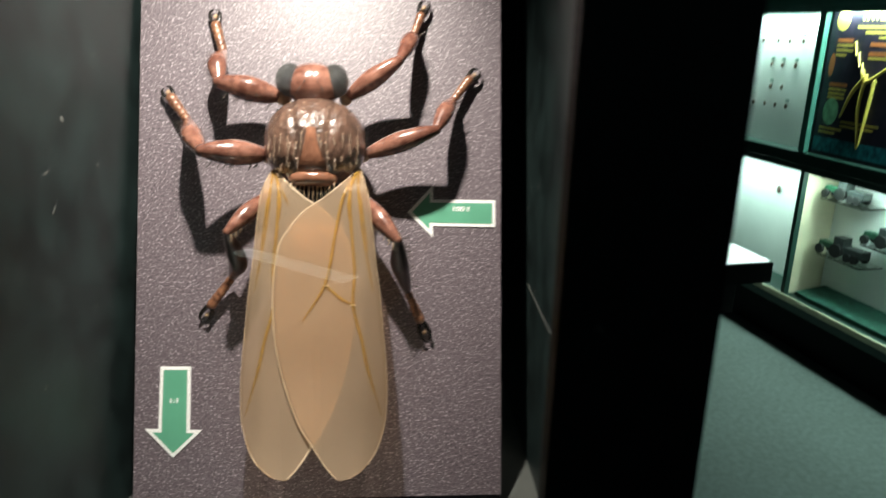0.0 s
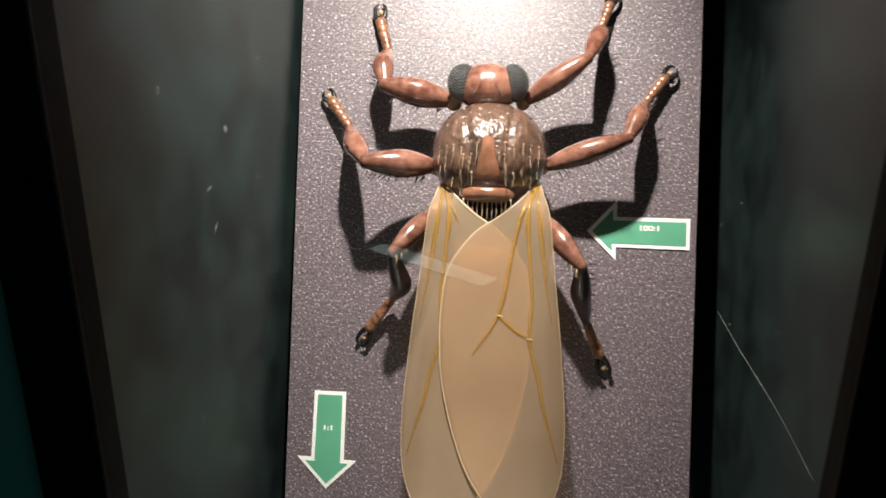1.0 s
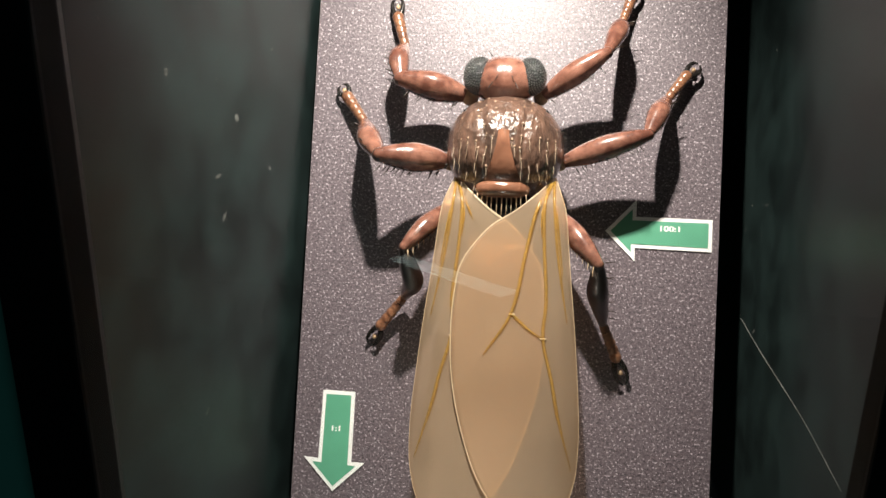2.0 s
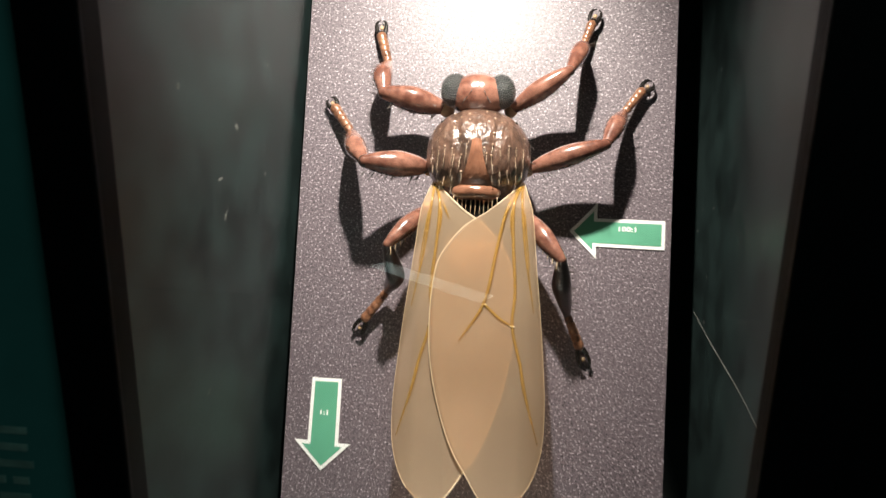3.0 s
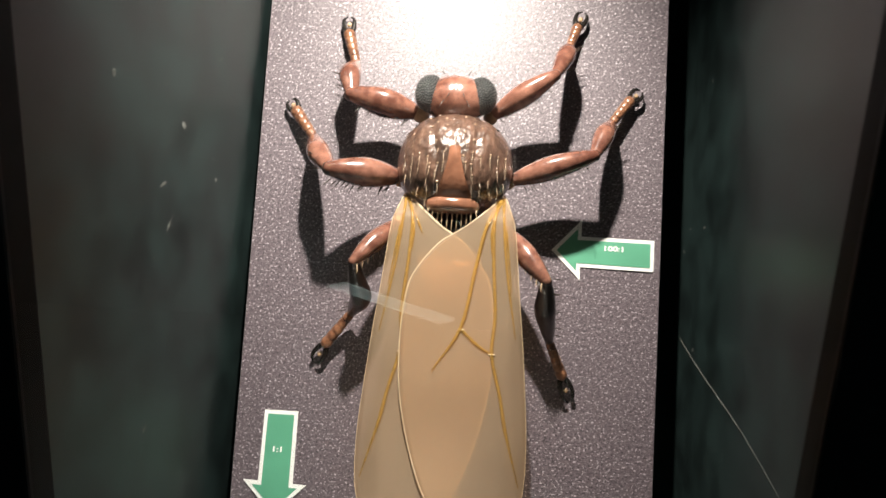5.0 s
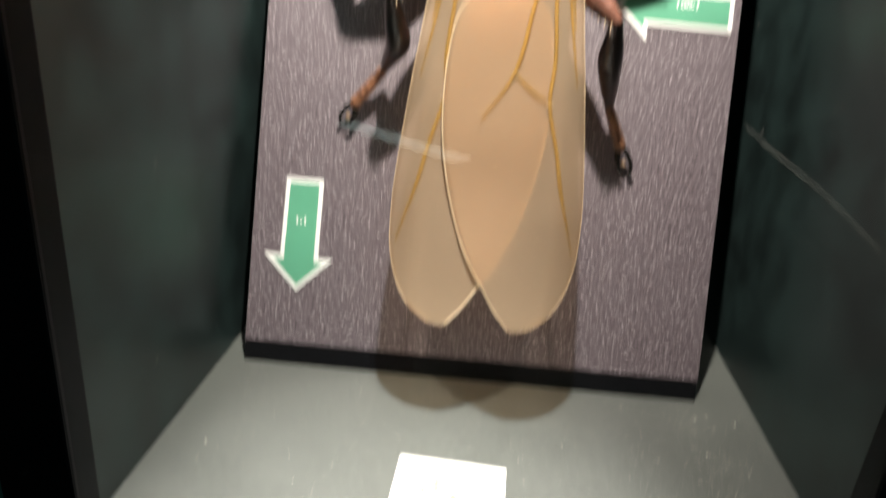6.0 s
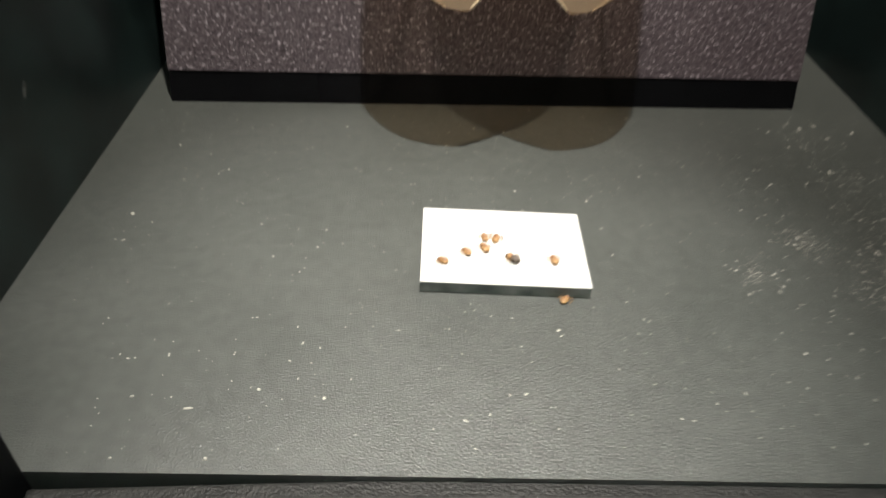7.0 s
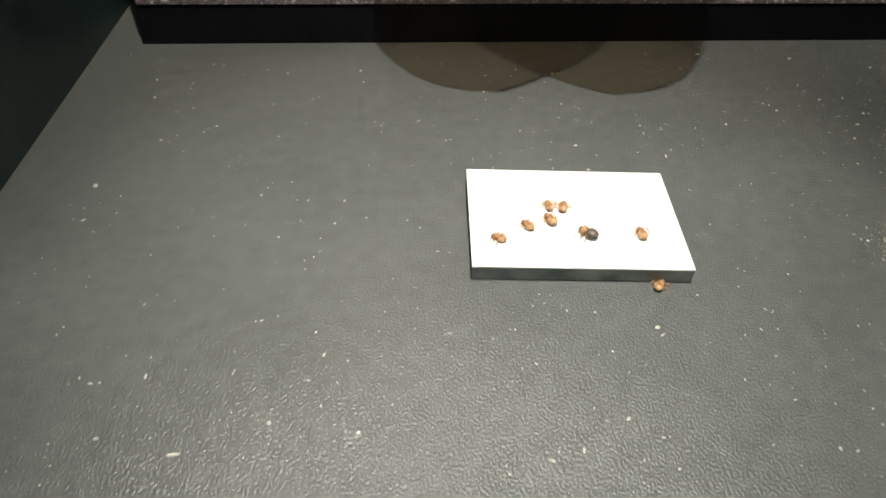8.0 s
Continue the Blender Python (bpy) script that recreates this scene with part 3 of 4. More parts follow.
def wing(side, lift):
    bm = bmesh.new()
    n, k, tops, lows = 64, 22, [], []
    for i in range(n + 1):
        w = i / n
        v = 0.422 - (0.422 - 0.070) * (w if w < 0.9 else 0.9 + 0.1 * math.sin((w - 0.9) / 0.1 * math.pi / 2))
        o, e = edge_at(OUTER, v), edge_at(INNER, v)
        ta, lo = [], []
        for j in range(k + 1):
            x = o + (e - o) * j / k
            z = wing_height(x, v, lift)
            ta.append(bm.verts.new((WX - side * x, v, z + 0.0004)))
            lo.append(bm.verts.new((WX - side * x, v, z - 0.0004)))
        tops.append(ta)
        lows.append(lo)
    for i in range(n):
        for j in range(k):
            bm.faces.new((tops[i][j], tops[i][j + 1], tops[i + 1][j + 1], tops[i + 1][j]))
            bm.faces.new((lows[i][j], lows[i + 1][j], lows[i + 1][j + 1], lows[i][j + 1]))
        for j in (0, k):
            bm.faces.new((tops[i][j], tops[i + 1][j], lows[i + 1][j], lows[i][j]))
    for j in range(k):
        bm.faces.new((tops[0][j], lows[0][j], lows[0][j + 1], tops[0][j + 1]))
        bm.faces.new((tops[n][j], tops[n][j + 1], lows[n][j + 1], lows[n][j]))
    ob = part("wing", bm, WING, model, "milky translucent beige wing with amber veins")
    veins = [([(-0.0490, 0.417), (-0.0490, 0.395), (-0.0545, 0.345), (-0.0660, 0.280)], 0.0010),
             ([(-0.0470, 0.415), (-0.0400, 0.392), (-0.0415, 0.350), (-0.0455, 0.300), (-0.0440, 0.264), (-0.054, 0.224), (-0.061, 0.191), (-0.076, 0.140)], 0.0013),
             ([(-0.0450, 0.412), (-0.0350, 0.390), (-0.0290, 0.376)], 0.0008),
             ([(-0.0460, 0.412), (-0.0380, 0.385), (-0.0385, 0.360)], 0.0007),
             ([(-0.0495, 0.416), (-0.0525, 0.380), (-0.0600, 0.325)], 0.0007)]
    if side > 0:
        veins += [([(-0.0450, 0.414), (-0.033, 0.388), (-0.024, 0.345), (-0.013, 0.288), (0.012, 0.246)], 0.0013), ([(-0.0135, 0.286), (-0.030, 0.272), (-0.044, 0.264)], 0.0011)]
    for path, r in veins:
        part("vein", tube([(WX - side * x, v, wing_height(x, v, lift) + 0.0006) for x, v in path], [r * 1.35] * (len(path) - 1) + [r * 0.5], sides=8), VEIN, ob, "amber vein")
    line = [(WX - side * edge_at(OUTER, v), v, wing_height(edge_at(OUTER, v), v, lift)) for v in np.linspace(0.420, 0.072, 24)]
    inner = [(WX - side * edge_at(INNER, v), v, wing_height(edge_at(INNER, v), v, lift)) for v in np.linspace(0.420, 0.072, 30)]
    part("inner_rim", tube(inner, [0.00065 if side > 0 else 0.0011] * 30, sides=6, steps=2), RIM, ob, "pale inner rim")
    part("rim", tube(line, [0.0005] * 24, sides=6, steps=2), RIM, ob, "pale outer rim")
    for x, v in ((-0.0440, 0.264), (-0.0135, 0.286)) if side > 0 else ((-0.0440, 0.262), (-0.030, 0.272)):
        part("vein_node", ellipsoid((WX - side * x, v, wing_height(x, v, lift) + 0.0006), (0.0036, 0.0011, 0.0014), 10, 8), RIM, ob, "shiny swelling where veins meet")
    return ob


wing(-1, 0.0)
wing(1, 0.0042)

# ---------------------------------------------------------------- card with specimens
CARD = Matrix.Translation((-0.0124, -0.1632, FLOOR)) @ pose(0, 0, 0, 0, 0, -3.8)
card = root("specimen_card", "white card on a glass plate lying on the case floor", "card", CARD)
part("plate", box(-0.0438, 0.0438, -0.0304, 0.0306, 0.0, 0.0066), SIDE, card, "grey glass plate", smooth=False)
part("sheet", box(-0.0440, 0.0440, -0.0308, 0.0308, 0.0067, 0.0073, 0.0002), WHITE, card, "white sheet", smooth=False)


def specimen(x, y, z, turn, length, mat, label):
    ob = root("dried_specimen", label, "specimen", Matrix.Translation((x, y, z)) @ pose(0, 0, 0, 0, 0, turn), group="specimens on the card")
    w = length * 0.30
    part("husk", ellipsoid((0, -length * 0.18, w * 0.75), (w, length * 0.34, w * 0.7), 12, 8), mat, ob)
    part("thorax", ellipsoid((0, length * 0.20, w * 0.75), (w * 0.78, length * 0.20, w * 0.7), 12, 8), HUSK, ob)
    part("head", ellipsoid((0, length * 0.42, w * 0.65), (w * 0.5, length * 0.10, w * 0.5), 10, 6), HUSK_DARK, ob)
    bm = bmesh.new()
    for s in (-1, 1):
        for k in range(3):
            y0 = length * (0.30 - 0.16 * k)
            tube([(s * w * 0.5, y0, w * 0.6), (s * w * 1.5, y0 + length * (0.10 - 0.06 * k), w * 0.9), (s * w * 1.9, y0 + length * (0.12 - 0.14 * k), 0.0001)],
                 [0.00022, 0.00018, 0.0001], sides=5, steps=3, bm=bm)
    part("legs", bm, HUSK, ob)
    return ob


for x, y, turn, length, mat in ((-0.046, -0.175, 60, 0.0064, HUSK), (-0.033, -0.168, 35, 0.0064, HUSK), (-0.023, -0.165, 25, 0.0072, HUSK), (-0.022, -0.156, 5, 0.0060, HUSK),
                                (-0.016, -0.157, -20, 0.0066, HUSK), (-0.009, -0.174, 50, 0.0085, HUSK_DARK), (0.013, -0.175, 5, 0.0070, HUSK)):
    specimen(x, y - 0.0013, FLOOR + 0.0073, turn, length, mat, "tiny dried brown insect husk lying on the white card")
specimen(0.0158, -0.1985, FLOOR, -40, 0.0065, HUSK, "tiny dried brown insect husk fallen beside the card")

# ---------------------------------------------------------------- dust on the case floor
rnd = random.Random(11)
verts, faces = [], []


def fleck(x, y, z, a, b, h, turn):
    """One low six-sided crumb."""
    k, c, d = len(verts), math.cos(turn), math.sin(turn)
    ring = [(a * math.cos(q * math.pi / 3) * rnd.uniform(0.7, 1.1), b * math.sin(q * math.pi / 3) * rnd.uniform(0.7, 1.1)) for q in range(6)]
    verts.extend((x + p * c - q * d, y + p * d + q * c, z) for p, q in ring)
    verts.extend((x + (p * c - q * d) * 0.6, y + (p * d + q * c) * 0.6, z + h) for p, q in ring)
    faces.append(tuple(range(k + 6, k + 12)))
    faces.extend((k + q, k + (q + 1) % 6, k + 6 + (q + 1) % 6, k + 6 + q) for q in range(6))


for k in range(4400):
    x, y = 0.275 - 0.53 * rnd.random() ** 1.35, rnd.uniform(-0.29, 0.0)
    s = 0.00021 * math.exp(rnd.gauss(0.0, 0.55))
    if rnd.random() < 0.45:
        cx, cy, w = rnd.choice(((0.164, -0.152, 0.008), (0.164, -0.152, 0.006), (0.222, -0.150, 0.010), (0.218, -0.146, 0.014), (0.126, -0.178, 0.007), (0.185, -0.192, 0.009), (0.216, -0.044, 0.012), (0.219, -0.098, 0.012), (0.2, -0.10, 0.03), (0.205, -0.172, 0.010), (0.15, -0.08, 0.06)))
        x, y, s = rnd.gauss(cx, w), rnd.gauss(cy, w), s * 0.85
    if (x < -0.21 or x > 0.195) and y < -0.2 or x < -0.23 or x > 0.275 or -0.064 < x < 0.04 and -0.20 < y < -0.125 or not -0.288 < y < -0.003:
        continue
    fleck(x, y, FLOOR + 0.0001, s * rnd.choice((0.8, 1.0, 1.2, 2.4)), s, s * 0.7, rnd.uniform(0, 6.3))
for x, y, a, b, turn in ((-0.160, -0.262, 0.0030, 0.0008, 0.1), (-0.041, -0.271, 0.0016, 0.0006, -0.5), (0.0091, -0.2188, 0.0014, 0.0009, 0.3), (-0.1144, -0.2254, 0.0011, 0.0006, 1.0), (-0.030, -0.268, 0.0012, 0.0005, 1.4),
                         (-0.0125, -0.2572, 0.0012, 0.0008, 0.8), (0.0039, -0.0354, 0.0020, 0.0007, 1.2), (0.010, -0.2225, 0.0013, 0.0005, 0.6), (-0.185, -0.255, 0.0012, 0.0006, 0.2)):
    fleck(x, y, FLOOR + 0.0001, a, b, 0.0005, turn)
for x, y in ((-0.0285, -0.158), (-0.036, -0.161), (-0.024, -0.1505), (-0.006, -0.156), (0.004, -0.171), (0.012, -0.139)):
    fleck(x, y - 0.0013, FLOOR + 0.0074, 0.0005, 0.0004, 0.0003, 0.4)
me = bpy.data.meshes.new("dust")
me.from_pydata(verts, [], faces)
me.materials.append(DUST)
tagged(new("dust", me), "pale specks of dust and crumbs on the case floor", "dust", kind="stuff")

# scratches and marks on the side walls
bm = tube([(0.2790, 0.189, 1.239), (0.2784, 0.10, 1.2335), (0.2774, -0.03, 1.230), (0.2767, -0.125, 1.220)], [0.0004, 0.0006, 0.0004, 0.0003], sides=5, steps=5)
for y, z, r in ((0.092, 1.2332, 0.0016), (0.145, 1.2362, 0.0012), (0.06, 1.232, 0.0010)):
    ellipsoid((0.2782, y, z), (0.0004, r * 2.2, r * 0.7), 6, 4, bm=bm)
thing("scratch", bm, WALLDUST, "long pale scratch along the dark side wall", "scratch", kind="structure")


def wall_marks(a, b, count, seed, side):
    """Specks and short smears of dust on an upright side wall, from plan point a to b."""
    r = random.Random(seed)
    bm = bmesh.new()
    d = Vector((b[0] - a[0], b[1] - a[1]))
    turn = math.degrees(math.atan2(d.y, d.x))
    for k in range(count):
        w, z, size = r.uniform(0.05, 0.72), r.uniform(1.04, 1.72), 0.0007 * math.exp(r.gauss(0, 0.5))
        x, y = a[0] + d.x * w, a[1] + d.y * w
        long = r.choice((1.0, 1.3, 2.5, 4.0))
        ellipsoid((x, y, z), (size * long, 0.0003, size), 6, 4, bm=bm, m=pose(0, 0, 0, 0, r.uniform(-60, 60), turn))
    return bm


thing("wall_dust", wall_marks(G_L, B_L, 60, 5, 1), WALLDUST, "faint specks and smears of dust on the side wall", "dust", kind="stuff")
thing("wall_dust", wall_marks(G_R, B_R, 36, 8, -1), WALLDUST, "faint specks and smears of dust on the side wall", "dust", kind="stuff")

# ---------------------------------------------------------------- the room round the case
RFLOOR = material("grey_green_vinyl", (0.085, 0.100, 0.095), 0.75, spec=0.2, noise_scale=1.5, second=(0.058, 0.068, 0.063), detail_scale=40, rough_var=0.08)
RWALL = material("dark_teal_wall_paint", (0.012, 0.030, 0.030), 0.7, noise_scale=3, amount=0.3, bump=0.1, bump_scale=200)
# frame green; the same hue much darker for lower frame parts and ends
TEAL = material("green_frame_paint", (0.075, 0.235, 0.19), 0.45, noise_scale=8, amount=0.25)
TEAL_DARK = material("darker_frame_green", (0.012, 0.045, 0.035), 0.5, noise_scale=8, amount=0.3)
BACKING = material("white_vitrine_backing", (0.72, 0.76, 0.73), 0.7, noise_scale=4, amount=0.08)
CREAM = material("cream_vitrine_side", (0.62, 0.56, 0.40), 0.6, noise_scale=6, amount=0.15)
TURF = material("green_mat", (0.010, 0.075, 0.048), 0.9, noise_scale=30, amount=0.5, bump=0.5, bump_scale=150)
POSTER = material("dark_poster", (0.012, 0.013, 0.024), 0.4, noise_scale=5, second=(0.035, 0.024, 0.045), detail_scale=20)
YELLOW = material("yellow_print", (0.65, 0.48, 0.10), 0.5, noise_scale=20, amount=0.2)
ORANGE = material("orange_print", (0.55, 0.16, 0.05), 0.5, noise_scale=20, amount=0.2)
AQUA = material("turquoise_print", (0.03, 0.30, 0.36), 0.5, noise_scale=14, second=(0.01, 0.08, 0.12), detail_scale=30)
LEAF = material("pale_green_print", (0.25, 0.55, 0.33), 0.5, noise_scale=25, amount=0.4)
TOY_GREEN = material("toy_green", (0.02, 0.09, 0.05), 0.35, noise_scale=30, amount=0.3)
TOY_GREY = material("toy_grey", (0.035, 0.042, 0.042), 0.4, noise_scale=30, amount=0.4)
RUBBER = material("rubber", (0.012, 0.012, 0.012), 0.7, noise_scale=50, amount=0.4)
LIT_TOP = material("lit_opal_table_top", (0.8, 0.85, 0.84), 0.4, emission=(0.78, 1.0, 0.95), power=1.6, noise_scale=4, amount=0.05)
DIM_TOP = material("dim_opal_table_top", (0.8, 0.85, 0.84), 0.4, emission=(0.78, 1.0, 0.95), power=1.0, noise_scale=4, amount=0.05)
TUBE_GLOW = material("tube_glow", (0.9, 0.95, 0.92), 0.4, emission=(0.80, 1.0, 0.93), power=8.0)
SHEET_TEAL = material("dark_teal_print", (0.060, 0.240, 0.230), 0.6, noise_scale=5, amount=0.4)
INK = material("faded_print", (0.30, 0.45, 0.40), 0.6, noise_scale=60, amount=0.4)

thing("room_floor", box(-3.6, 3.6, -4.2, 5.2, -0.05, 0.0), RFLOOR, "smooth grey-green vinyl floor of the hall", "floor", kind="structure")
thing("room_ceiling", box(-3.6, 3.6, -4.2, 5.2, 3.0, 3.05), BLACK, "black ceiling of the hall", "ceiling", kind="structure")
for name, b in (("wall_west", (-3.7, -3.6, -4.2, 5.2)), ("wall_east", (3.6, 3.7, -4.2, 5.2)), ("wall_south", (-3.6, 3.6, -4.3, -4.2)), ("wall_north", (-3.6, 3.6, 5.2, 5.3))):
    thing(name, box(*b, 0.0, 3.0), RWALL, "dark painted hall wall", "wall", kind="structure")

# dark graphic panel beside the case, with faded lines of print
info = root("text_panel", "dark teal printed panel with faded lines of text beside the case", "panel", Matrix.Translation((-0.2575, -0.3050, 0.0)) @ pose(0, 0, 0, 90, 0, 0))
part("sheet", box(-0.95, 0.0, 0.0, 2.6, -0.02, 0.0), SHEET_TEAL, info, smooth=False)
rnd2 = random.Random(3)
for block, (z0, n, step, h, inset_x) in enumerate(((1.300, 7, 0.0135, 0.0055, 0.036), (1.175, 8, 0.0115, 0.0045, 0.027))):
    for k in range(n):
        z, x = z0 - step * k, -inset_x - rnd2.uniform(0.0, 0.006)
        row = []
        while x > -0.32:
            w = rnd2.uniform(0.010, 0.030)
            row.append((x - w, x, z))
            x -= w + 0.006
        part("text_line", bars(row, h), INK, info, smooth=False)

# wall vitrine along the side of the hall
VIT = Matrix.Translation((2.190, 2.515, 0)) @ Matrix(((0.17, 0.985, 0, 0), (-0.985, 0.17, 0, 0), (0, 0, 1, 0), (0, 0, 0, 1)))
vit = root("wall_vitrine", "green-framed lit wall vitrine with specimens, poster and toy tractors", "vitrine", VIT)
XA, XB, XP0, XP1 = -1.20, 1.60, -0.239, -0.198
part("plinth", box(XA, XB, 0.06, 0.46, 0.0, 0.215), BLACK, vit, "black recessed plinth", smooth=False)
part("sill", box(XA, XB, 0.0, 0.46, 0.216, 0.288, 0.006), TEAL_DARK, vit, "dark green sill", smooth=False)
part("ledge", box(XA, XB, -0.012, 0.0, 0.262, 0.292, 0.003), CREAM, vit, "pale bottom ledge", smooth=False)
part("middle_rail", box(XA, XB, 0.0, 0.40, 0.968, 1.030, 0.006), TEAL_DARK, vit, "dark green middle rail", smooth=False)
part("head_rail", box(XA, XB, 0.0, 0.46, 1.732, 2.20, 0.006), TEAL, vit, "green head rail", smooth=False)
part("upright", box(XP0, XP1, 0.0, 0.03, 1.031, 1.731, 0.004), TEAL, vit, "green upright", smooth=False)
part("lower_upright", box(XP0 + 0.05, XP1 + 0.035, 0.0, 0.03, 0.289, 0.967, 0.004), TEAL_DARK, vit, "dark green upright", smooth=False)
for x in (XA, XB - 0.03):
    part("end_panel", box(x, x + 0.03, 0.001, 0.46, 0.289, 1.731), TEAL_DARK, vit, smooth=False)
part("back", box(XA + 0.031, XB - 0.031, 0.42, 0.455, 0.289, 1.731), BACKING, vit, "white backing", smooth=False)
part("divider", box(XP0 + 0.052, XP1 + 0.030, 0.031, 0.418, 0.289, 0.967), CREAM, vit, "cream divider", smooth=False)
part("upper_divider", box(XP0 + 0.015, XP1 - 0.015, 0.031, 0.418, 1.031, 1.731), TEAL, vit, "green divider", smooth=False)
part("left_board", box(XA + 0.032, XP0 + 0.050, 0.20, 0.215, 0.289, 0.967), BACKING, vit, "white lower board", smooth=False)
part("toy_board", box(XP1 + 0.032, XB - 0.032, 0.225, 0.24, 0.289, 0.967), BACKING, vit, "white board behind the toys", smooth=False)
part("specimen_board", box(XA + 0.032, XP0 - 0.002, 0.085, 0.10, 1.031, 1.731), BACKING, vit, "white specimen board", smooth=False)
bm = bmesh.new()
for q in (((-0.13, 0.04, 0.312), (XB - 0.04, 0.04, 0.312), (XB - 0.04, 0.222, 0.335), (-0.13, 0.222, 0.335)),):
    vs = [bm.verts.new(p) for p in q] + [bm.verts.new((p[0], p[1], p[2] - 0.02)) for p in q]
    for f in ((0, 1, 2, 3), (7, 6, 5, 4), (0, 4, 5, 1), (1, 5, 6, 2), (2, 6, 7, 3), (3, 7, 4, 0)):
        bm.faces.new([vs[i] for i in f])
part("green_mat", bm, TURF, vit, "green turf mat", smooth=False)
part("lamp_lip", box(XA, XB, 0.0, 0.008, 1.700, 1.7315), TEAL, vit, "green lip hiding the tube lamps", smooth=False)
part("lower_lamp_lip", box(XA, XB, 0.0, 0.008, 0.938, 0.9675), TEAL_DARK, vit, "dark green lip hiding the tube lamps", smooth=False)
for x0, x1, z in ((XA + 0.05, XP0 - 0.02, 1.722), (-0.15, 1.0, 1.722), (XA + 0.05, XP0 + 0.02, 0.958), (-0.10, XB - 0.05, 0.958)):
    part("tube_lamp", tube([(x0, 0.024, z), (x1, 0.024, z)], [0.006, 0.006], sides=10, steps=1), TUBE_GLOW, vit, "glowing tube lamp")
for x0, x1, z, w in ((XA + 0.05, XP0 - 0.02, 1.70, 14.0), (XA + 0.05, XP0 + 0.02, 0.935, 8.0), (-0.10, XB - 0.05, 0.935, 14.0)):
    lamp("vitrine_light", "AREA", VIT @ pose((x0 + x1) / 2, 0.045 if z > 1.5 else 0.07, z, -12, 0, 0), w, (0.66, 1.0, 0.88), size=x1 - x0, size_y=0.06)
lamp("vitrine_light", "AREA", VIT @ pose(0.425, 0.022, 1.712, 8, 0, 0), 17.0, (0.66, 1.0, 0.88), size=1.15, size_y=0.016)

# pinned insects in the upper cell, as dark dots with a label strip
for row, (z, xs) in enumerate(((1.565, (-0.64, -0.52, -0.43, -0.33)), (1.440, (-0.545, -0.46, -0.36)), (1.325, (-0.53, -0.44)), (1.230, (-0.65, -0.555, -0.47, -0.385)))):
    for x in xs:
        pin = root("pinned_specimen", "small dark pinned specimen on the white backing", "specimen", VIT @ Matrix.Translation((x - 0.09, 0.078, z)), group="pinned specimens")
        part("husk", ellipsoid((0, 0, 0), (0.008, 0.008, 0.013), 10, 6), HUSK_DARK, pin)
        if (row + int(x * 100)) % 2:
            part("label_strip", box(-0.013, 0.013, 0.004, 0.006, 0.022, 0.038), INK, pin, smooth=False)

# poster
pos = root("poster", "dark night-sky poster with yellow print and plants, inside the vitrine", "poster", VIT @ Matrix.Translation((-0.198, 0.04, 0)) @ pose(0, 0, 0, 90, 0, 0) @ Matrix.Diagonal((0.66, 1, 1, 1)) @ Matrix.Translation((0.188, 0, 0)))
part("sheet", box(-0.188, 2.0, 1.034, 1.728, -0.010, 0.0), POSTER, pos, smooth=False)
part("moon", prism([(-0.075 + 0.062 * math.cos(q * 0.2618), 1.665 + 0.047 * math.sin(q * 0.2618)) for q in range(24)], 0.0, 0.001), YELLOW, pos, "yellow moon", smooth=False)
lettering("title", "YHTEYT", 0.085, Matrix.Translation((0.235, 1.690, 0.001)), YELLOW, pos, "yellow title")
part("red_planet", prism([(-0.120 + 0.026 * math.cos(q * 0.2618), 1.46 + 0.055 * math.sin(q * 0.2618)) for q in range(24)], 0.0, 0.001), ORANGE, pos, smooth=False)
part("green_disc", prism([(-0.055 + 0.072 * math.cos(q * 0.2618), 1.245 + 0.064 * math.sin(q * 0.2618)) for q in range(24)], 0.0, 0.001), LEAF, pos, smooth=False)
for rows, h, mat in (([(0.06, 0.42, 1.635), (0.14, 0.45, 1.612)], 0.012, YELLOW), ([(-0.10, 0.04, 1.575)], 0.016, ORANGE), ([(-0.10, 0.06, 1.552), (-0.10, 0.06, 1.530), (-0.10, 0.00, 1.508)], 0.010, YELLOW),
                     ([(0.20, 0.45, 1.560), (0.20, 0.45, 1.520)], 0.018, ORANGE), ([(0.20, 0.44, 1.500), (0.26, 0.45, 1.590)], 0.010, YELLOW), ([(-0.11, 0.06, 1.372)], 0.016, ORANGE),
                     ([(-0.11, 0.06, 1.350), (-0.11, 0.05, 1.330), (-0.11, 0.05, 1.312)], 0.010, YELLOW), ([(-0.14, 0.08, 1.165), (-0.14, 0.02, 1.145), (0.06, 0.40, 1.205), (0.06, 0.36, 1.185)], 0.010, YELLOW)):
    for row in rows:
        part("text_line", bars([row], h), mat, pos, smooth=False)
zig = [(0.055 + 0.022 * k, 1.575 - 0.024 * k + (0.018 if k % 2 else -0.018), 0.003) for k in range(8)]
part("zigzag", tube(zig, [0.006] * 8, sides=6, steps=1), YELLOW, pos, "yellow zigzag")
for path in (((0.22, 1.42, 0.003), (0.12, 1.34, 0.003), (0.05, 1.23, 0.003)), ((0.22, 1.42, 0.003), (0.20, 1.28, 0.003), (0.25, 1.10, 0.003)), ((0.30, 1.40, 0.003), (0.28, 1.25, 0.003), (0.26, 1.11, 0.003)), ((0.18, 1.44, 0.003), (0.24, 1.40, 0.003), (0.42, 1.48, 0.003))):
    part("stem", tube(path, [0.012, 0.011, 0.006], sides=8), YELLOW, pos, "pale yellow stem")
part("water_band", box(-0.175, 2.0, 1.050, 1.120, 0.0, 0.001), AQUA, pos, "turquoise band", smooth=False)


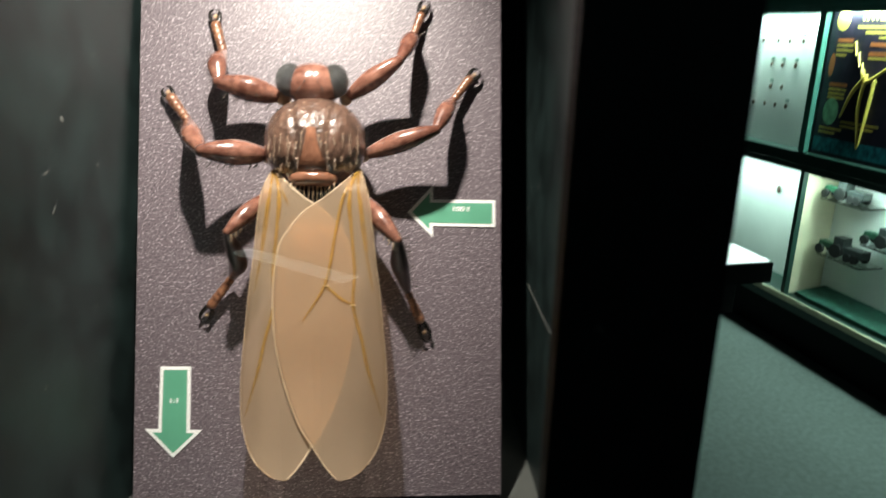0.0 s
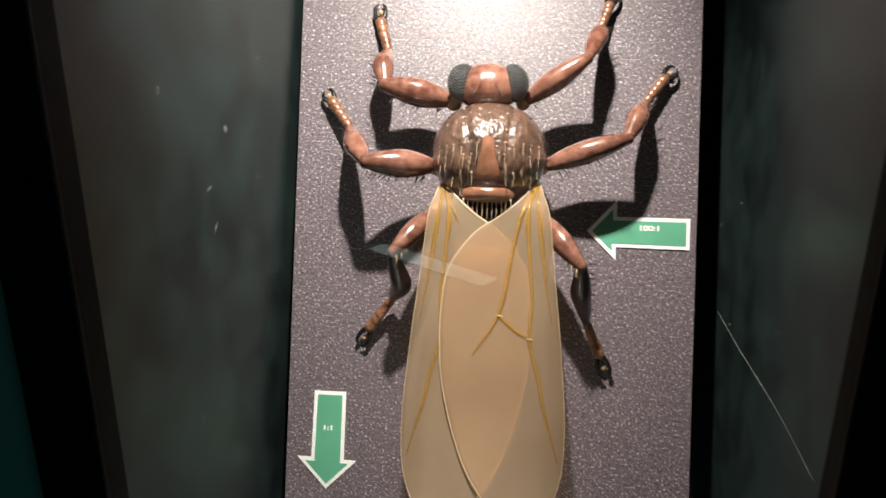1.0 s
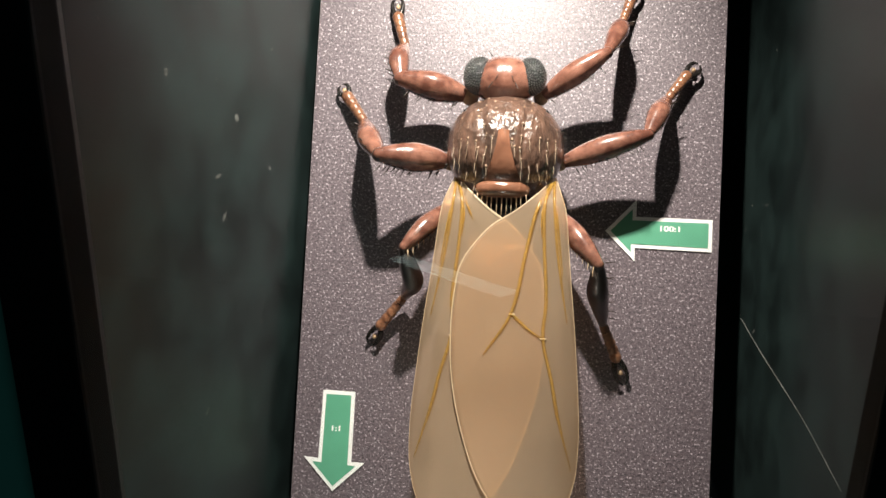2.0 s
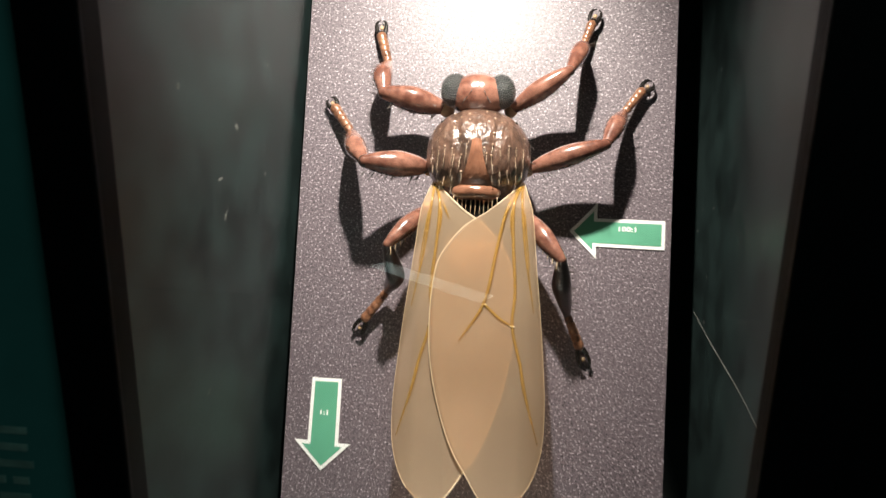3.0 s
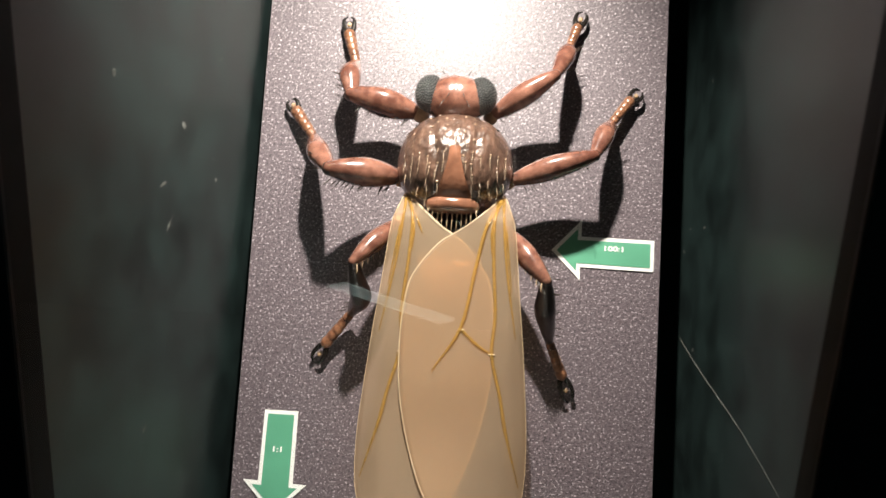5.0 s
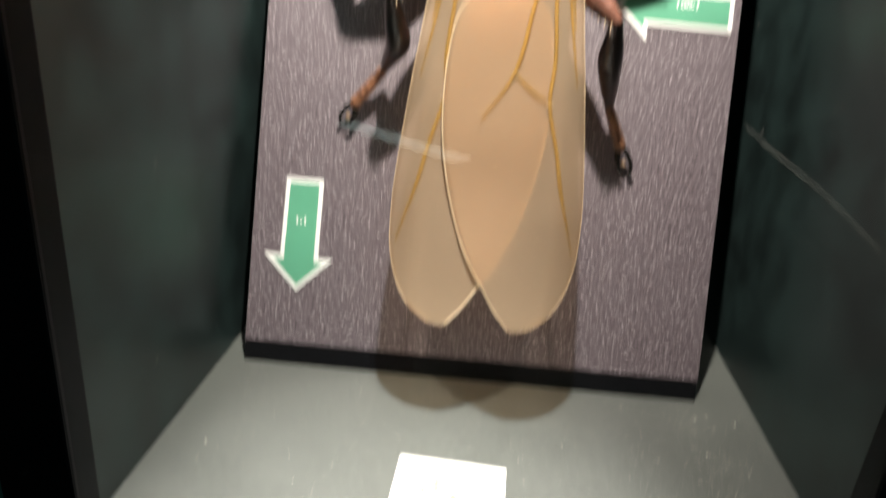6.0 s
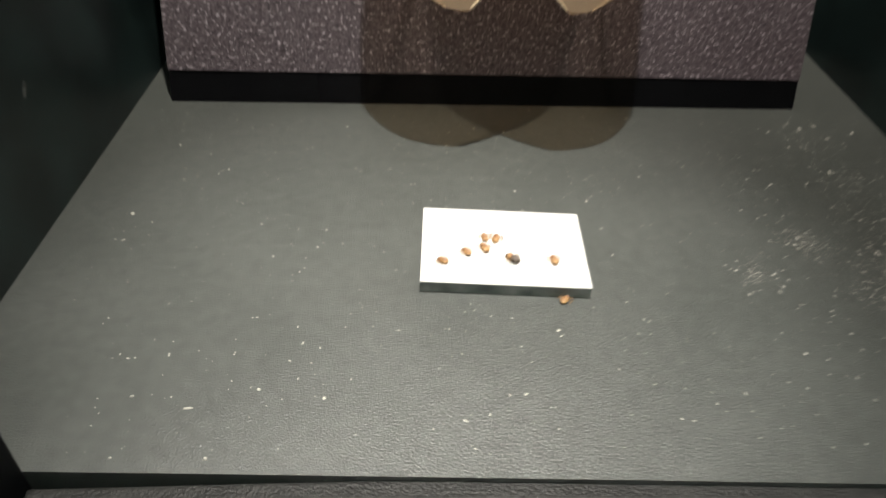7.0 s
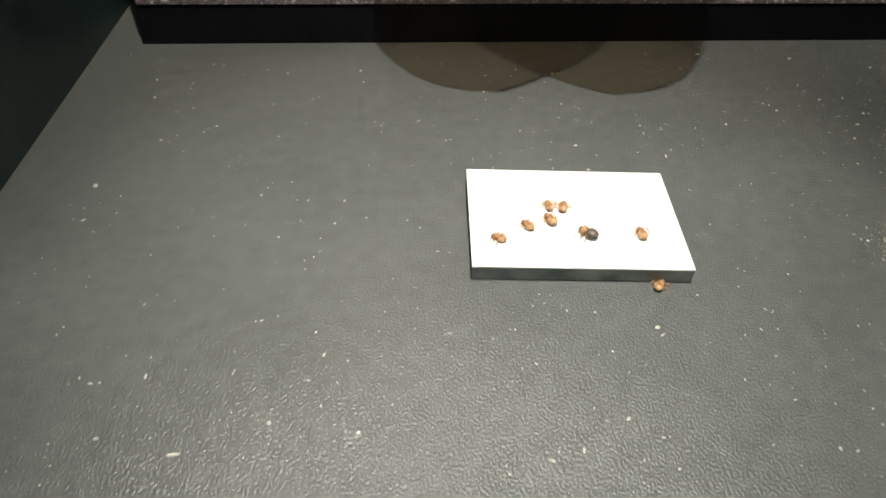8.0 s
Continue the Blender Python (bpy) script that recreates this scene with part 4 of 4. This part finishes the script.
def toy_tractor(x, y, z, turn, size, label):
    toy = root("toy_tractor", label, "toy", VIT @ Matrix.Translation((x, y, z)) @ pose(0, 0, 0, 0, 0, turn) @ Matrix.Diagonal((size, size, size, 1)), group="toy tractors in the vitrine")
    part("bonnet", box(-0.95, -0.05, -0.20, 0.20, 0.32, 0.62, 0.06), TOY_GREEN, toy, smooth=False)
    part("cab", box(-0.05, 0.50, -0.28, 0.28, 0.34, 1.02, 0.05), TOY_GREY, toy, smooth=False)
    part("trailer", box(0.60, 1.60, -0.30, 0.30, 0.30, 0.66, 0.05), TOY_GREY, toy, smooth=False)
    part("drawbar", box(0.45, 0.65, -0.05, 0.05, 0.28, 0.36), RUBBER, toy, smooth=False)
    for wx, r in ((-0.72, 0.24), (0.22, 0.36), (0.92, 0.22), (1.28, 0.22)):
        for wy in (-0.33, 0.33):
            part("wheel", tube([(wx, wy - 0.07, r), (wx, wy + 0.07, r)], [r * 0.93, r * 0.93], sides=18, steps=1, cap=False), RUBBER, toy, smooth=False)
    return toy


shelf_at = ((-0.04, 0.13, 0.820, 0.095), (0.00, 0.13, 0.540, 0.105), (0.25, 0.13, 0.660, 0.095))
for x, y, z, size in shelf_at:
    toy_tractor(x, y, z, 4, size, "small dark green toy tractor with trailer on a clear shelf")
    sh = thing("toy_shelf", box(-0.075, 0.20, -0.05, 0.090, -0.006, -0.0005, 0.001), GLASS, "thin clear shelf under a toy tractor", "shelf", VIT @ Matrix.Translation((x, y, z)), group="toy shelves")
fly_dot = root("pinned_specimen", "small dark moth on the white backing", "specimen", VIT @ Matrix.Translation((-0.56, 0.192, 0.760)))
part("husk", ellipsoid((0, 0, 0), (0.016, 0.006, 0.022), 10, 6), HUSK_DARK, fly_dot)


def display_table(m, length, depth, height, label, top=LIT_TOP):
    """A dark cabinet table with a lit opal top."""
    tb = root("display_table", label, "table", m)
    part("tabletop", box(-length, 0.0, 0.0, depth, height - 0.075, height - 0.006, 0.006), BLACK, tb, "black rim", smooth=False)
    part("opal_top", box(-length + 0.012, -0.012, 0.008, depth - 0.008, height - 0.0055, height, 0.0015), top, tb, "lit white opal top", smooth=False)
    part("body", box(-length + 0.10, -0.07, depth * 0.17, depth * 0.83, height - 0.20, height - 0.076, 0.006), BLACK, tb, smooth=False)
    part("pedestal", box(-length + 0.18, -0.16, depth * 0.3, depth * 0.7, 0.0, height - 0.201), BLACK, tb, smooth=False)
    return tb


display_table(pose(1.31, 1.345, 0, 0, 0, 9.8) , 0.9, 0.42, 0.90, "black display table with a bright white lit top")
display_table(pose(0.01, -1.93, 0, 0, 0, 38), 0.50, 0.085, 0.86, "black display table with a narrow white lit top", DIM_TOP)
